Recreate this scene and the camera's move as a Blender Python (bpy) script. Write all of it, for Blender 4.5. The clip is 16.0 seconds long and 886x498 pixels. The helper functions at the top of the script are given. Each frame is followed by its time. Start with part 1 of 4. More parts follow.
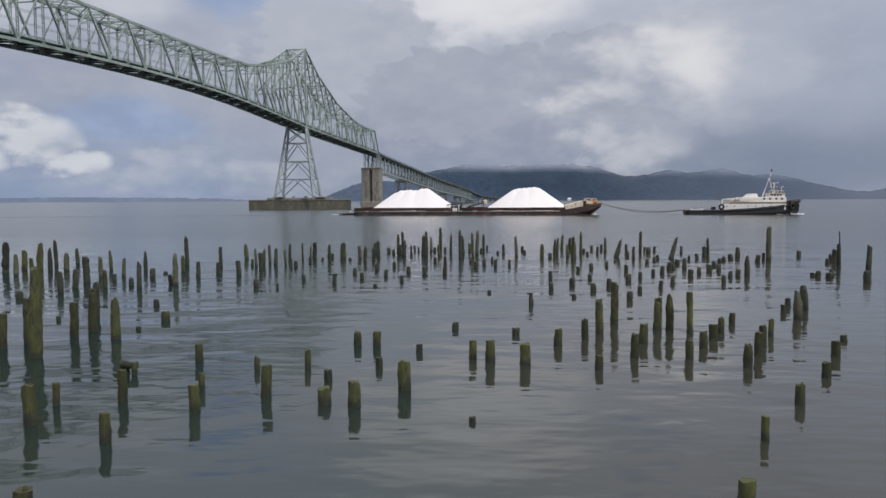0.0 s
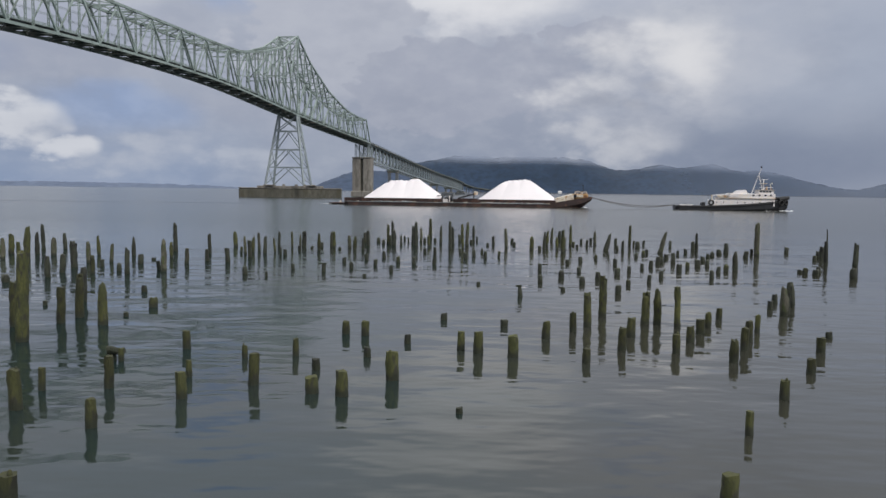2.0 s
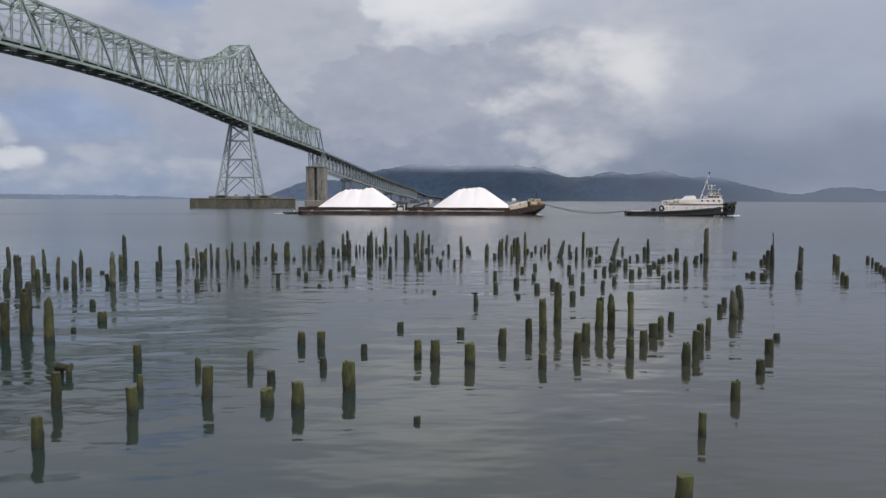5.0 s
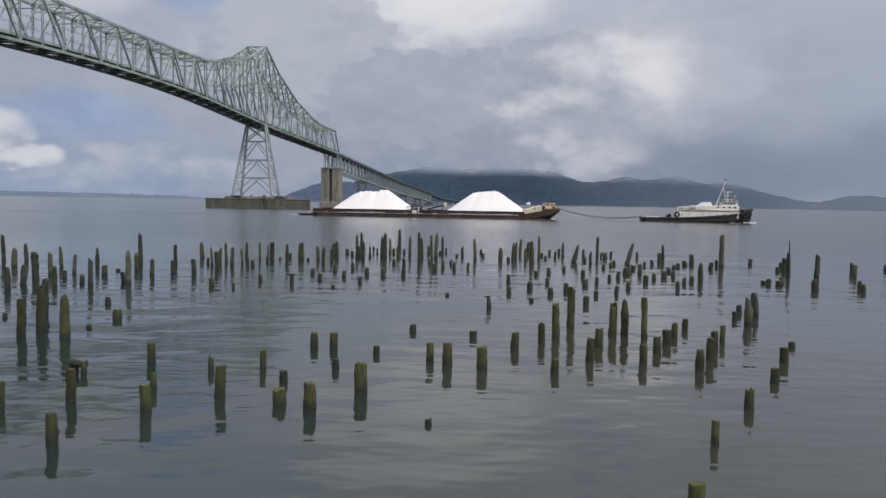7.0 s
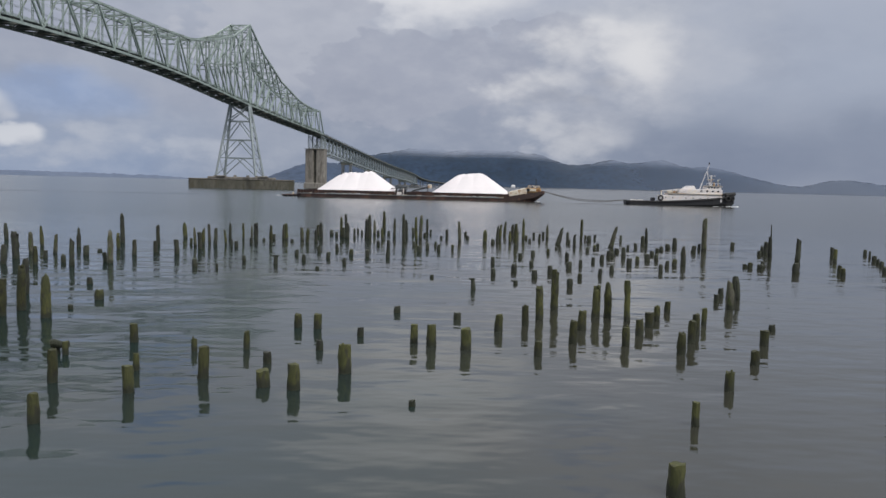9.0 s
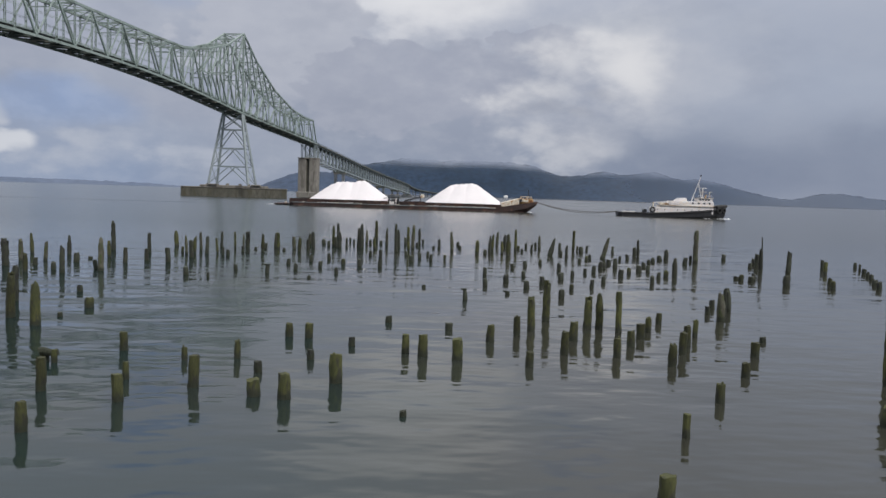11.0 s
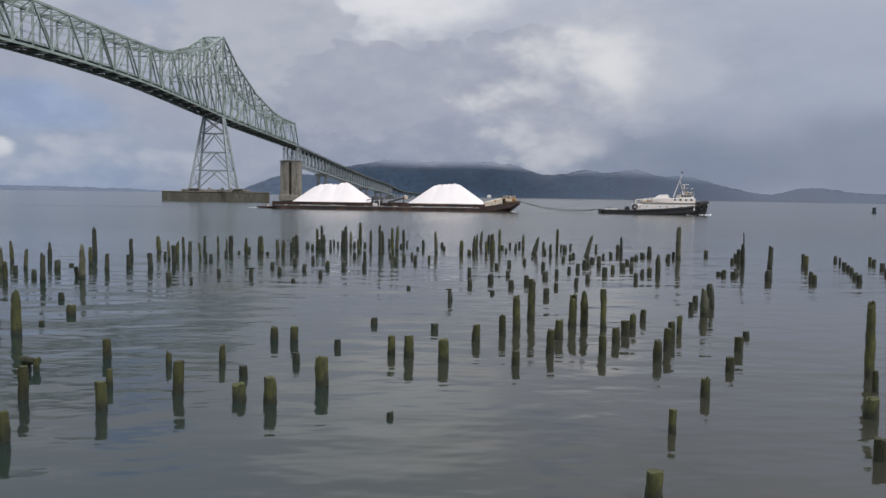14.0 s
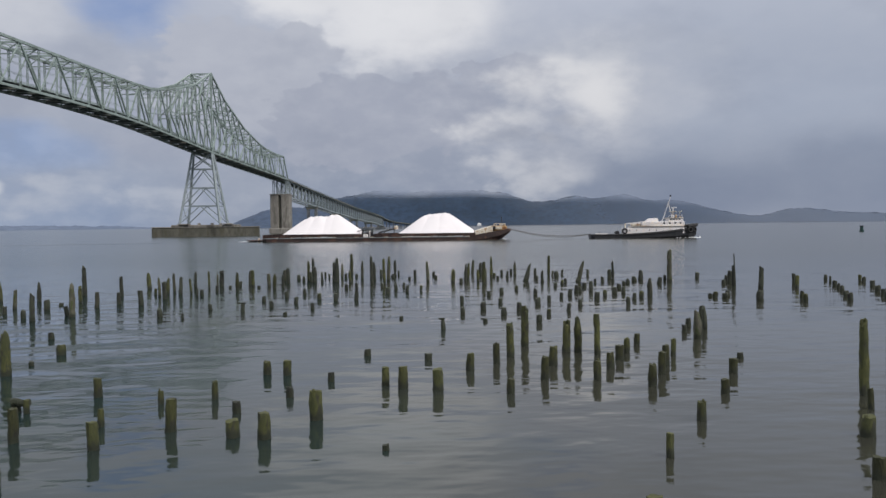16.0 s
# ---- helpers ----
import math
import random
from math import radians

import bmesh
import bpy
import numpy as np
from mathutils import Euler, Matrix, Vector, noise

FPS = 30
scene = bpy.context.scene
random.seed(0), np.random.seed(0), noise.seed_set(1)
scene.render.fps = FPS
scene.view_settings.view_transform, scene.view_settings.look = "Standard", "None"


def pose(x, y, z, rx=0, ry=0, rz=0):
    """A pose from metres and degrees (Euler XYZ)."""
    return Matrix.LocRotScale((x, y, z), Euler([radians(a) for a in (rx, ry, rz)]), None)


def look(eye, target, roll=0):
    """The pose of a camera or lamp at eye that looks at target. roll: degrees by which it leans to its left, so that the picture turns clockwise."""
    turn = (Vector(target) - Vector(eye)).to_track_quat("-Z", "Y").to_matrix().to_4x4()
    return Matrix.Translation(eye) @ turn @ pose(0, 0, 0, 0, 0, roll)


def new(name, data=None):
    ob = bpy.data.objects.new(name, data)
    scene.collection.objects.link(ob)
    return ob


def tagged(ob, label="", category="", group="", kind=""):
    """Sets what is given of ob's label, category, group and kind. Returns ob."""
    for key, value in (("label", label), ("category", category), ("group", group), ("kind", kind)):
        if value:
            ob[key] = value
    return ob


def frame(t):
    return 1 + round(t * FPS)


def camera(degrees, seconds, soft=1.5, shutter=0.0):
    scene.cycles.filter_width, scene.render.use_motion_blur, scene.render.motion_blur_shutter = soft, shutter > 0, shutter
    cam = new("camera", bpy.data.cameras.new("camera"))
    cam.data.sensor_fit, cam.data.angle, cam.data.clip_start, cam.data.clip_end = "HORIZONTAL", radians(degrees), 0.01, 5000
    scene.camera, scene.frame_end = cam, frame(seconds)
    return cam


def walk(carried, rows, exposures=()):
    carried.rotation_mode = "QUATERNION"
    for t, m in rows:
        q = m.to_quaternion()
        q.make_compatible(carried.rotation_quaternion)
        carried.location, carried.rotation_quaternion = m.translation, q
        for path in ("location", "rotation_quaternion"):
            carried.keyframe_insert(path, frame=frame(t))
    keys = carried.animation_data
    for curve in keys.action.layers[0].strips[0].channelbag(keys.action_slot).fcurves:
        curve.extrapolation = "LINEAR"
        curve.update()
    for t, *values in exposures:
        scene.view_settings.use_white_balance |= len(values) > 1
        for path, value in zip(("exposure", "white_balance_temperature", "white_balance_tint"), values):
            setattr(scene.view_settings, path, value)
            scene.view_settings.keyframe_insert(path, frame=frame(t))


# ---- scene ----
EYE = (0.0, 0.0, 6.8)
# seconds, yaw, pitch, roll
ROWS = (
    (0.0, -0.000, -3.626, 0.254),
    (0.5, -0.672, -3.898, -0.171),
    (1.0, -0.020, -3.910, -0.342),
    (1.5, -0.461, -4.229, -0.785),
    (2.0, -0.674, -4.289, -0.773),
    (2.5, -1.941, -3.669, -1.120),
    (3.0, -2.162, -3.610, -0.583),
    (3.5, -2.453, -3.771, -0.438),
    (4.0, -2.965, -3.652, 0.318),
    (4.2, -3.903, -3.691, 0.769),
    (6.3, -3.228, -3.466, -1.230),
    (6.5, -3.064, -3.340, -0.670),
    (7.0, -2.929, -3.443, -0.963),
    (7.5, -3.267, -3.711, -0.868),
    (8.0, -3.132, -3.165, -1.140),
    (8.5, -3.835, -4.359, -1.954),
    (8.7, -4.039, -4.788, -1.370),
    (10.8, -4.265, -3.872, -1.814),
    (11.0, -4.571, -3.990, -1.834),
    (11.5, -4.771, -4.063, -1.593),
    (12.0, -5.330, -4.212, -1.787),
    (12.5, -5.176, -4.061, -1.310),
    (13.0, -5.160, -3.826, -1.164),
    (13.5, -5.204, -3.859, -1.034),
    (14.0, -5.791, -3.922, -0.907),
    (14.5, -6.162, -3.097, -0.678),
    (15.0, -6.648, -2.902, -0.106),
    (15.5, -6.760, -2.436, 0.059),
    (16.0, -6.498, -1.787, 0.614),
)
cam = camera(59.0, 16.0, soft=1.5)
walk(cam, [(t, pose(*EYE, 90 + p, r, y)) for t, y, p, r in ROWS])

# ---- sky and sun ----
world = bpy.data.worlds.new("sky")
world.use_nodes = True
scene.world = world
WT = world.node_tree
WN, WL = WT.nodes, WT.links


def wmath(op, a, b=None, c=None):
    n = WN.new("ShaderNodeMath")
    n.operation = op
    for i, v in enumerate((a, b, c)):
        if v is None:
            continue
        if isinstance(v, (int, float)):
            n.inputs[i].default_value = v
        else:
            WL.new(v, n.inputs[i])
    return n.outputs[0]


def wmix(f, a, b):
    n = WN.new("ShaderNodeMix")
    n.data_type = "RGBA"
    for sock, v in ((n.inputs[0], f), (n.inputs[6], a), (n.inputs[7], b)):
        if isinstance(v, (int, float)):
            sock.default_value = v
        elif isinstance(v, tuple):
            sock.default_value = (*v, 1)
        else:
            WL.new(v, sock)
    return n.outputs[2]


def wramp(v, a, b, c=0.0, d=1.0):
    n = WN.new("ShaderNodeMapRange")
    n.interpolation_type = "SMOOTHSTEP"
    WL.new(v, n.inputs[0])
    for i, q in enumerate((a, b, c, d)):
        n.inputs[1 + i].default_value = q
    return n.outputs[0]


def wnoise(vec, scale, detail=6.0, rough=0.55):
    n = WN.new("ShaderNodeTexNoise")
    WL.new(vec, n.inputs["Vector"])
    n.inputs["Scale"].default_value, n.inputs["Detail"].default_value, n.inputs["Roughness"].default_value = scale, detail, rough
    return n


SUN_AZ, SUN_EL = 140.0, 46.0      # degrees clockwise from ahead, and above the horizon
wsep = WN.new("ShaderNodeSeparateXYZ")
WL.new(WN.new("ShaderNodeTexCoord").outputs["Generated"], wsep.inputs[0])
AZ = wmath("MULTIPLY", wmath("ARCTAN2", wsep.outputs[0], wsep.outputs[1]), 57.2958)
EL = wmath("MULTIPLY", wmath("ARCSINE", wsep.outputs[2]), 57.2958)
wcom = WN.new("ShaderNodeCombineXYZ")
WL.new(AZ, wcom.inputs[0])
WL.new(wmath("MULTIPLY", EL, 1.7), wcom.inputs[1])
PLACE = wcom.outputs[0]
billow = wnoise(PLACE, 0.105, 7.0, 0.52)
fine = wnoise(PLACE, 0.42, 6.0, 0.55)
broad = wnoise(PLACE, 0.05, 5.0, 0.5)
bsep = WN.new("ShaderNodeSeparateColor")
WL.new(billow.outputs["Color"], bsep.inputs[0])
fsep = WN.new("ShaderNodeSeparateColor")
WL.new(fine.outputs["Color"], fsep.inputs[0])
SOFT_A = wmath("ADD", AZ, wmath("MULTIPLY_ADD", bsep.outputs[0], 8.0, -4.0))
SOFT_E = wmath("ADD", EL, wmath("MULTIPLY_ADD", bsep.outputs[1], 4.0, -2.0))
CRISP_A = wmath("ADD", AZ, wmath("MULTIPLY_ADD", fsep.outputs[0], 3.0, wmath("MULTIPLY_ADD", bsep.outputs[0], 3.0, -3.0)))
CRISP_E = wmath("ADD", EL, wmath("MULTIPLY_ADD", fsep.outputs[1], 1.6, wmath("MULTIPLY_ADD", bsep.outputs[1], 1.6, -1.6)))
puffs = WN.new("ShaderNodeTexVoronoi")
puffs.feature = "SMOOTH_F1"
puffs.inputs["Scale"].default_value = 0.62
WL.new(PLACE, puffs.inputs["Vector"])
WISP = wmath("MULTIPLY_ADD", bsep.outputs[2], 2.4, wmath("MULTIPLY_ADD", fine.outputs[0], 0.9, -1.65))
PUFF = wmath("MULTIPLY_ADD", puffs.outputs["Distance"], -0.9, wmath("MULTIPLY_ADD", fine.outputs[0], 1.4, -0.25))


def bank(rows, edge, torn=0.5, crisp=False):
    """Clouds at (degrees right, degrees up, half width, half height), with wispy or puffed edges."""
    across, up, rough = (CRISP_A, CRISP_E, PUFF) if crisp else (SOFT_A, SOFT_E, WISP)
    s = None
    for a, e, ra, re in rows:
        x = wmath("DIVIDE", wmath("SUBTRACT", across, a), ra)
        y = wmath("DIVIDE", wmath("SUBTRACT", up, e), re)
        d = wmath("SUBTRACT", 1.0, wmath("ADD", wmath("MULTIPLY", x, x), wmath("MULTIPLY", y, y)))
        s = d if s is None else wmath("MAXIMUM", s, d)
    return wramp(wmath("MULTIPLY_ADD", rough, torn, wmath("MAXIMUM", s, -3.0)), 0.0, edge)


def over(under, rows, colour, strength, edge, torn=0.5, crisp=False):
    return wmix(wmath("MULTIPLY", bank(rows, edge, torn, crisp), strength), under, colour)


air = WN.new("ShaderNodeTexSky")
air.sky_type, air.sun_disc = "NISHITA", False
air.sun_elevation, air.sun_rotation = radians(SUN_EL), radians(SUN_AZ)
scaled = WN.new("ShaderNodeVectorMath")
scaled.operation = "SCALE"
WL.new(air.outputs[0], scaled.inputs[0])
scaled.inputs["Scale"].default_value = 0.06
blue = wmix(0.75, scaled.outputs[0], (0.235, 0.330, 0.590))
# the overcast sheet: dull at the horizon, paler with height, bluer at both ends
sheet = wmix(wramp(EL, 0.0, 9.0), (0.250, 0.292, 0.385), (0.318, 0.352, 0.440))
sheet = wmix(wramp(EL, 8.0, 17.0), sheet, (0.455, 0.490, 0.580))
sheet = wmix(wmath("MULTIPLY", wramp(AZ, 14.0, 26.0), wramp(EL, 14.0, 4.0, 0.35, 0.9)), sheet, (0.365, 0.412, 0.510))
sheet = wmix(wmath("MULTIPLY", wramp(AZ, 9.0, 24.0), wramp(EL, 8.5, 1.5, 0.0, 0.95)), sheet, (0.172, 0.208, 0.295))
sheet = wmix(wmath("MULTIPLY", wramp(AZ, -9.0, -18.0), wramp(EL, 9.0, 0.0, 0.0, 0.85)), sheet, (0.225, 0.295, 0.440))
sky = wmix(wramp(broad.outputs[0], 0.40, 0.62, 0.0, 0.28), sheet, (0.44, 0.47, 0.545))
# blue gaps, then the clouds from the back to the front
sky = over(sky, [(-22.0, 5.2, 8.0, 1.9), (-15.0, 15.0, 6.0, 3.2), (-30.0, 8.0, 4.0, 1.6), (15.5, 18.0, 3.0, 1.4)], blue, 0.85, 1.4, 0.8)
sky = over(sky, [(-23.0, 9.4, 8.5, 3.0), (-13.0, 6.2, 6.0, 2.2), (-29.0, 8.0, 5.0, 2.0)], (0.310, 0.340, 0.430), 0.85, 1.2, 0.7)
sky = over(sky, [(-21.8, 14.6, 4.4, 3.6), (-30.0, 13.0, 4.0, 3.0)], (0.550, 0.570, 0.630), 0.85, 1.3, 0.8)
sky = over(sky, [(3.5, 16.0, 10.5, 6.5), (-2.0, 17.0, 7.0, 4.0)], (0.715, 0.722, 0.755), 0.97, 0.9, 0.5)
sky = over(sky, [(-7.5, 10.0, 6.8, 4.4), (-9.5, 12.0, 4.0, 2.6), (-4.0, 12.2, 3.0, 1.8)], (0.420, 0.445, 0.520), 0.9, 0.4, 0.9, True)
sky = over(sky, [(0.0, 7.4, 6.2, 3.5), (5.0, 8.0, 5.6, 2.9), (11.0, 10.9, 3.4, 1.4)], (0.345, 0.372, 0.455), 0.92, 0.25, 0.8, True)
sky = over(sky, [(-2.0, 5.2, 9.0, 2.8), (5.0, 4.0, 7.0, 2.4)], (0.280, 0.310, 0.395), 0.5, 1.4, 0.8)
sky = over(sky, [(16.0, 9.2, 12.0, 5.0), (13.0, 4.2, 5.5, 3.0)], (0.515, 0.532, 0.587), 0.9, 1.9, 0.9)
sky = over(sky, [(11.6, 9.6, 4.2, 2.6), (16.6, 9.8, 5.2, 3.2), (10.6, 7.3, 4.4, 1.8)], (0.690, 0.692, 0.715), 0.95, 1.5, 1.2)
sky = over(sky, [(13.4, 3.2, 3.6, 1.9), (11.6, 4.4, 2.6, 1.2)], (0.540, 0.552, 0.595), 0.55, 1.5, 1.6, True)
sky = over(sky, [(15.4, 7.5, 1.9, 0.9), (11.2, 6.0, 2.6, 0.8), (13.5, 6.0, 1.6, 0.7)], (0.350, 0.370, 0.430), 0.65, 1.2, 1.2)
sky = over(sky, [(27.0, 2.6, 9.0, 2.6), (35.0, 3.0, 8.0, 3.5)], (0.172, 0.210, 0.300), 0.8, 1.6, 0.7)
sky = over(sky, [(18.0, 12.6, 6.5, 0.9), (25.0, 11.5, 4.0, 1.2)], (0.385, 0.420, 0.500), 0.5, 1.4, 0.9)
sky = over(sky, [(-27.6, 4.3, 3.0, 1.9), (-25.0, 2.8, 2.5, 1.0), (-31.5, 3.2, 3.0, 1.8)], (0.610, 0.630, 0.680), 0.9, 1.0, 1.3, True)
sky = over(sky, [(-21.6, 1.6, 4.5, 1.0), (-18.8, 3.0, 3.6, 1.1), (-13.5, 2.2, 3.5, 1.0)], (0.420, 0.455, 0.535), 0.7, 1.5, 1.4, True)
sky = over(sky, [(-15.6, 15.0, 4.4, 2.6)], blue, 0.75, 1.2, 0.7)
# light and shade within the clouds
sky = wmix(wmath("MULTIPLY", wramp(fine.outputs[0], 0.36, 0.72, 0.0, 0.16), wramp(AZ, 24.0, 14.0, 0.3, 1.0)), sky, (0.56, 0.58, 0.63))
sky = wmix(wramp(billow.outputs[0], 0.52, 0.30, 0.0, 0.22), sky, (0.255, 0.285, 0.365))
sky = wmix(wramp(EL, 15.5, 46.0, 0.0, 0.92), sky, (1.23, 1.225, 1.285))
sky = wmix(wramp(EL, 0.0, -1.0), sky, (0.16, 0.185, 0.22))
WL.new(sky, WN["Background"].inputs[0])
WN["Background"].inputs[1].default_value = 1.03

sun = new("sun", bpy.data.lights.new("sun", "SUN"))
sun.data.energy, sun.data.angle, sun.data.color = 2.2, radians(14), (1.0, 0.96, 0.9)
sa, se = radians(SUN_AZ), radians(SUN_EL)
sun.matrix_world = look((300 * math.sin(sa) * math.cos(se), 300 * math.cos(sa) * math.cos(se), 300 * math.sin(se)), (0, 0, 0))


# ---- materials ----
def material(name, one, two, rough=0.6, scale=1.0, metal=0.0, bump=0.0, grain=8.0, spots=None, vary=0.0, stretch=(1, 1, 1)):
    """Two colours mixed by coarse and fine noise, with relief; spots: a third colour in scattered stains; vary: brightness by object."""
    m = bpy.data.materials.new(name)
    m.use_nodes = True
    nt = m.node_tree
    b = nt.nodes["Principled BSDF"]
    tc = nt.nodes.new("ShaderNodeTexCoord")
    mp = nt.nodes.new("ShaderNodeMapping")
    mp.inputs["Scale"].default_value = stretch
    nt.links.new(tc.outputs["Object"], mp.inputs[0])

    def nz(s, d=5.0):
        n = nt.nodes.new("ShaderNodeTexNoise")
        nt.links.new(mp.outputs[0], n.inputs["Vector"])
        n.inputs["Scale"].default_value, n.inputs["Detail"].default_value = s, d
        return n.outputs[0]

    def ramp(v, lo, hi):
        n = nt.nodes.new("ShaderNodeMapRange")
        nt.links.new(v, n.inputs[0])
        n.inputs[1].default_value, n.inputs[2].default_value = lo, hi
        return n.outputs[0]

    def mix(f, a, c, mode="MIX"):
        n = nt.nodes.new("ShaderNodeMix")
        n.data_type, n.blend_type = "RGBA", mode
        for sock, v in ((n.inputs[0], f), (n.inputs[6], a), (n.inputs[7], c)):
            if isinstance(v, (int, float)):
                sock.default_value = v
            elif isinstance(v, tuple):
                sock.default_value = (*v, 1)
            else:
                nt.links.new(v, sock)
        return n.outputs[2]

    coarse, small = nz(scale), nz(scale * grain)
    col = mix(ramp(coarse, 0.35, 0.65), one, two)
    col = mix(ramp(small, 0.4, 0.75), col, tuple(c * 0.7 for c in one))
    if spots:
        col = mix(ramp(nz(scale * 2.3, 8.0), 0.52, 0.62), col, spots)
    if vary:
        oi = nt.nodes.new("ShaderNodeObjectInfo")
        v = nt.nodes.new("ShaderNodeMapRange")
        nt.links.new(oi.outputs["Random"], v.inputs[0])
        v.inputs[3].default_value, v.inputs[4].default_value = 1 - vary, 1 + vary
        h = nt.nodes.new("ShaderNodeHueSaturation")
        nt.links.new(v.outputs[0], h.inputs["Value"])
        nt.links.new(col, h.inputs["Color"])
        col = h.outputs[0]
    nt.links.new(col, b.inputs["Base Color"])
    b.inputs["Roughness"].default_value, b.inputs["Metallic"].default_value = rough, metal
    if bump:
        bp = nt.nodes.new("ShaderNodeBump")
        bp.inputs["Strength"].default_value, bp.inputs["Distance"].default_value = 1.0, bump
        nt.links.new(small, bp.inputs["Height"])
        nt.links.new(bp.outputs[0], b.inputs["Normal"])
    return m


def water_material():
    m = bpy.data.materials.new("river_water")
    m.use_nodes = True
    nt = m.node_tree
    b = nt.nodes["Principled BSDF"]
    tc = nt.nodes.new("ShaderNodeTexCoord")

    def nz(s, d, stretch):
        mp = nt.nodes.new("ShaderNodeMapping")
        mp.inputs["Scale"].default_value = stretch
        mp.inputs["Rotation"].default_value = (0, 0, 0.25)
        nt.links.new(tc.outputs["Object"], mp.inputs[0])
        n = nt.nodes.new("ShaderNodeTexNoise")
        nt.links.new(mp.outputs[0], n.inputs["Vector"])
        n.inputs["Scale"].default_value, n.inputs["Detail"].default_value = s, d
        return n.outputs[0]

    def op(o, x, y):
        n = nt.nodes.new("ShaderNodeMath")
        n.operation = o
        for i, v in enumerate((x, y)):
            if isinstance(v, (int, float)):
                n.inputs[i].default_value = v
            else:
                nt.links.new(v, n.inputs[i])
        return n.outputs[0]

    calm = nt.nodes.new("ShaderNodeMapRange")
    nt.links.new(nz(0.045, 3.0, (0.6, 1.0, 1)), calm.inputs[0])
    calm.inputs[1].default_value, calm.inputs[2].default_value = 0.4, 0.62
    calm.inputs[3].default_value, calm.inputs[4].default_value = 0.6, 1.15
    swell = op("MULTIPLY", nz(0.16, 2.0, (0.55, 1, 1)), 0.16)
    chop = op("MULTIPLY", nz(0.75, 2.0, (0.55, 1, 1)), 0.06)
    ripple = op("MULTIPLY", nz(2.4, 1.5, (0.6, 1, 1)), 0.007)
    lap = op("MULTIPLY", nz(0.42, 2.0, (0.45, 1, 1)), 0.105)
    height = op("ADD", op("ADD", swell, op("MULTIPLY", lap, calm.outputs[0])), op("MULTIPLY", op("ADD", chop, ripple), calm.outputs[0]))
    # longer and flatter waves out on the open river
    sp = nt.nodes.new("ShaderNodeSeparateXYZ")
    nt.links.new(tc.outputs["Object"], sp.inputs[0])
    fetch = nt.nodes.new("ShaderNodeMapRange")
    nt.links.new(sp.outputs[1], fetch.inputs[0])
    for i, q in enumerate((22.0, 85.0, 0.95, 0.9)):
        fetch.inputs[1 + i].default_value = q
    bp = nt.nodes.new("ShaderNodeBump")
    bp.inputs["Strength"].default_value, bp.inputs["Distance"].default_value = 1.0, 1.0
    nt.links.new(op("MULTIPLY", height, fetch.outputs[0]), bp.inputs["Height"])
    nt.links.new(bp.outputs[0], b.inputs["Normal"])
    silt = nt.nodes.new("ShaderNodeMix")
    silt.data_type = "RGBA"
    tone = nt.nodes.new("ShaderNodeMapRange")
    # greener towards the west, browner towards the east
    nt.links.new(op("ADD", nz(0.045, 4.0, (1, 1, 1)), op("MULTIPLY", sp.outputs[0], 0.011)), tone.inputs[0])
    tone.inputs[1].default_value, tone.inputs[2].default_value = 0.38, 0.6
    nt.links.new(tone.outputs[0], silt.inputs[0])
    silt.inputs[6].default_value, silt.inputs[7].default_value = (0.012, 0.023, 0.022, 1), (0.030, 0.031, 0.024, 1)
    nt.links.new(silt.outputs[2], b.inputs["Base Color"])
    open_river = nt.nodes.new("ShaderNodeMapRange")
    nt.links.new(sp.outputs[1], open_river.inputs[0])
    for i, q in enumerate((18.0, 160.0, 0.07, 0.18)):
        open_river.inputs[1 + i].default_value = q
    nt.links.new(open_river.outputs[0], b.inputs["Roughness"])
    b.inputs["IOR"].default_value = 1.45
    return m


def piling_material(name, one, two, spots):
    m = material(name, one, two, 0.85, 2.2, 0, 0.05, 7.0, spots, 0.45, (1, 1, 0.35))
    nt = m.node_tree
    b = nt.nodes["Principled BSDF"]
    was = b.inputs["Base Color"].links[0].from_socket
    tc = nt.nodes.new("ShaderNodeTexCoord")
    sp = nt.nodes.new("ShaderNodeSeparateXYZ")
    nt.links.new(tc.outputs["Object"], sp.inputs[0])
    nz = nt.nodes.new("ShaderNodeTexNoise")
    nz.inputs["Scale"].default_value = 5.0
    nt.links.new(tc.outputs["Object"], nz.inputs["Vector"])
    ad = nt.nodes.new("ShaderNodeMath")
    ad.operation = "MULTIPLY_ADD"
    nt.links.new(nz.outputs[0], ad.inputs[0])
    ad.inputs[1].default_value = -0.35
    nt.links.new(sp.outputs[2], ad.inputs[2])
    wet = nt.nodes.new("ShaderNodeMapRange")
    nt.links.new(ad.outputs[0], wet.inputs[0])
    wet.inputs[1].default_value, wet.inputs[2].default_value = -0.02, 0.16
    mx = nt.nodes.new("ShaderNodeMix")
    mx.data_type = "RGBA"
    nt.links.new(wet.outputs[0], mx.inputs[0])
    mx.inputs[6].default_value = (0.019, 0.023, 0.012, 1)
    nt.links.new(was, mx.inputs[7])
    nt.links.new(mx.outputs[2], b.inputs["Base Color"])
    return m


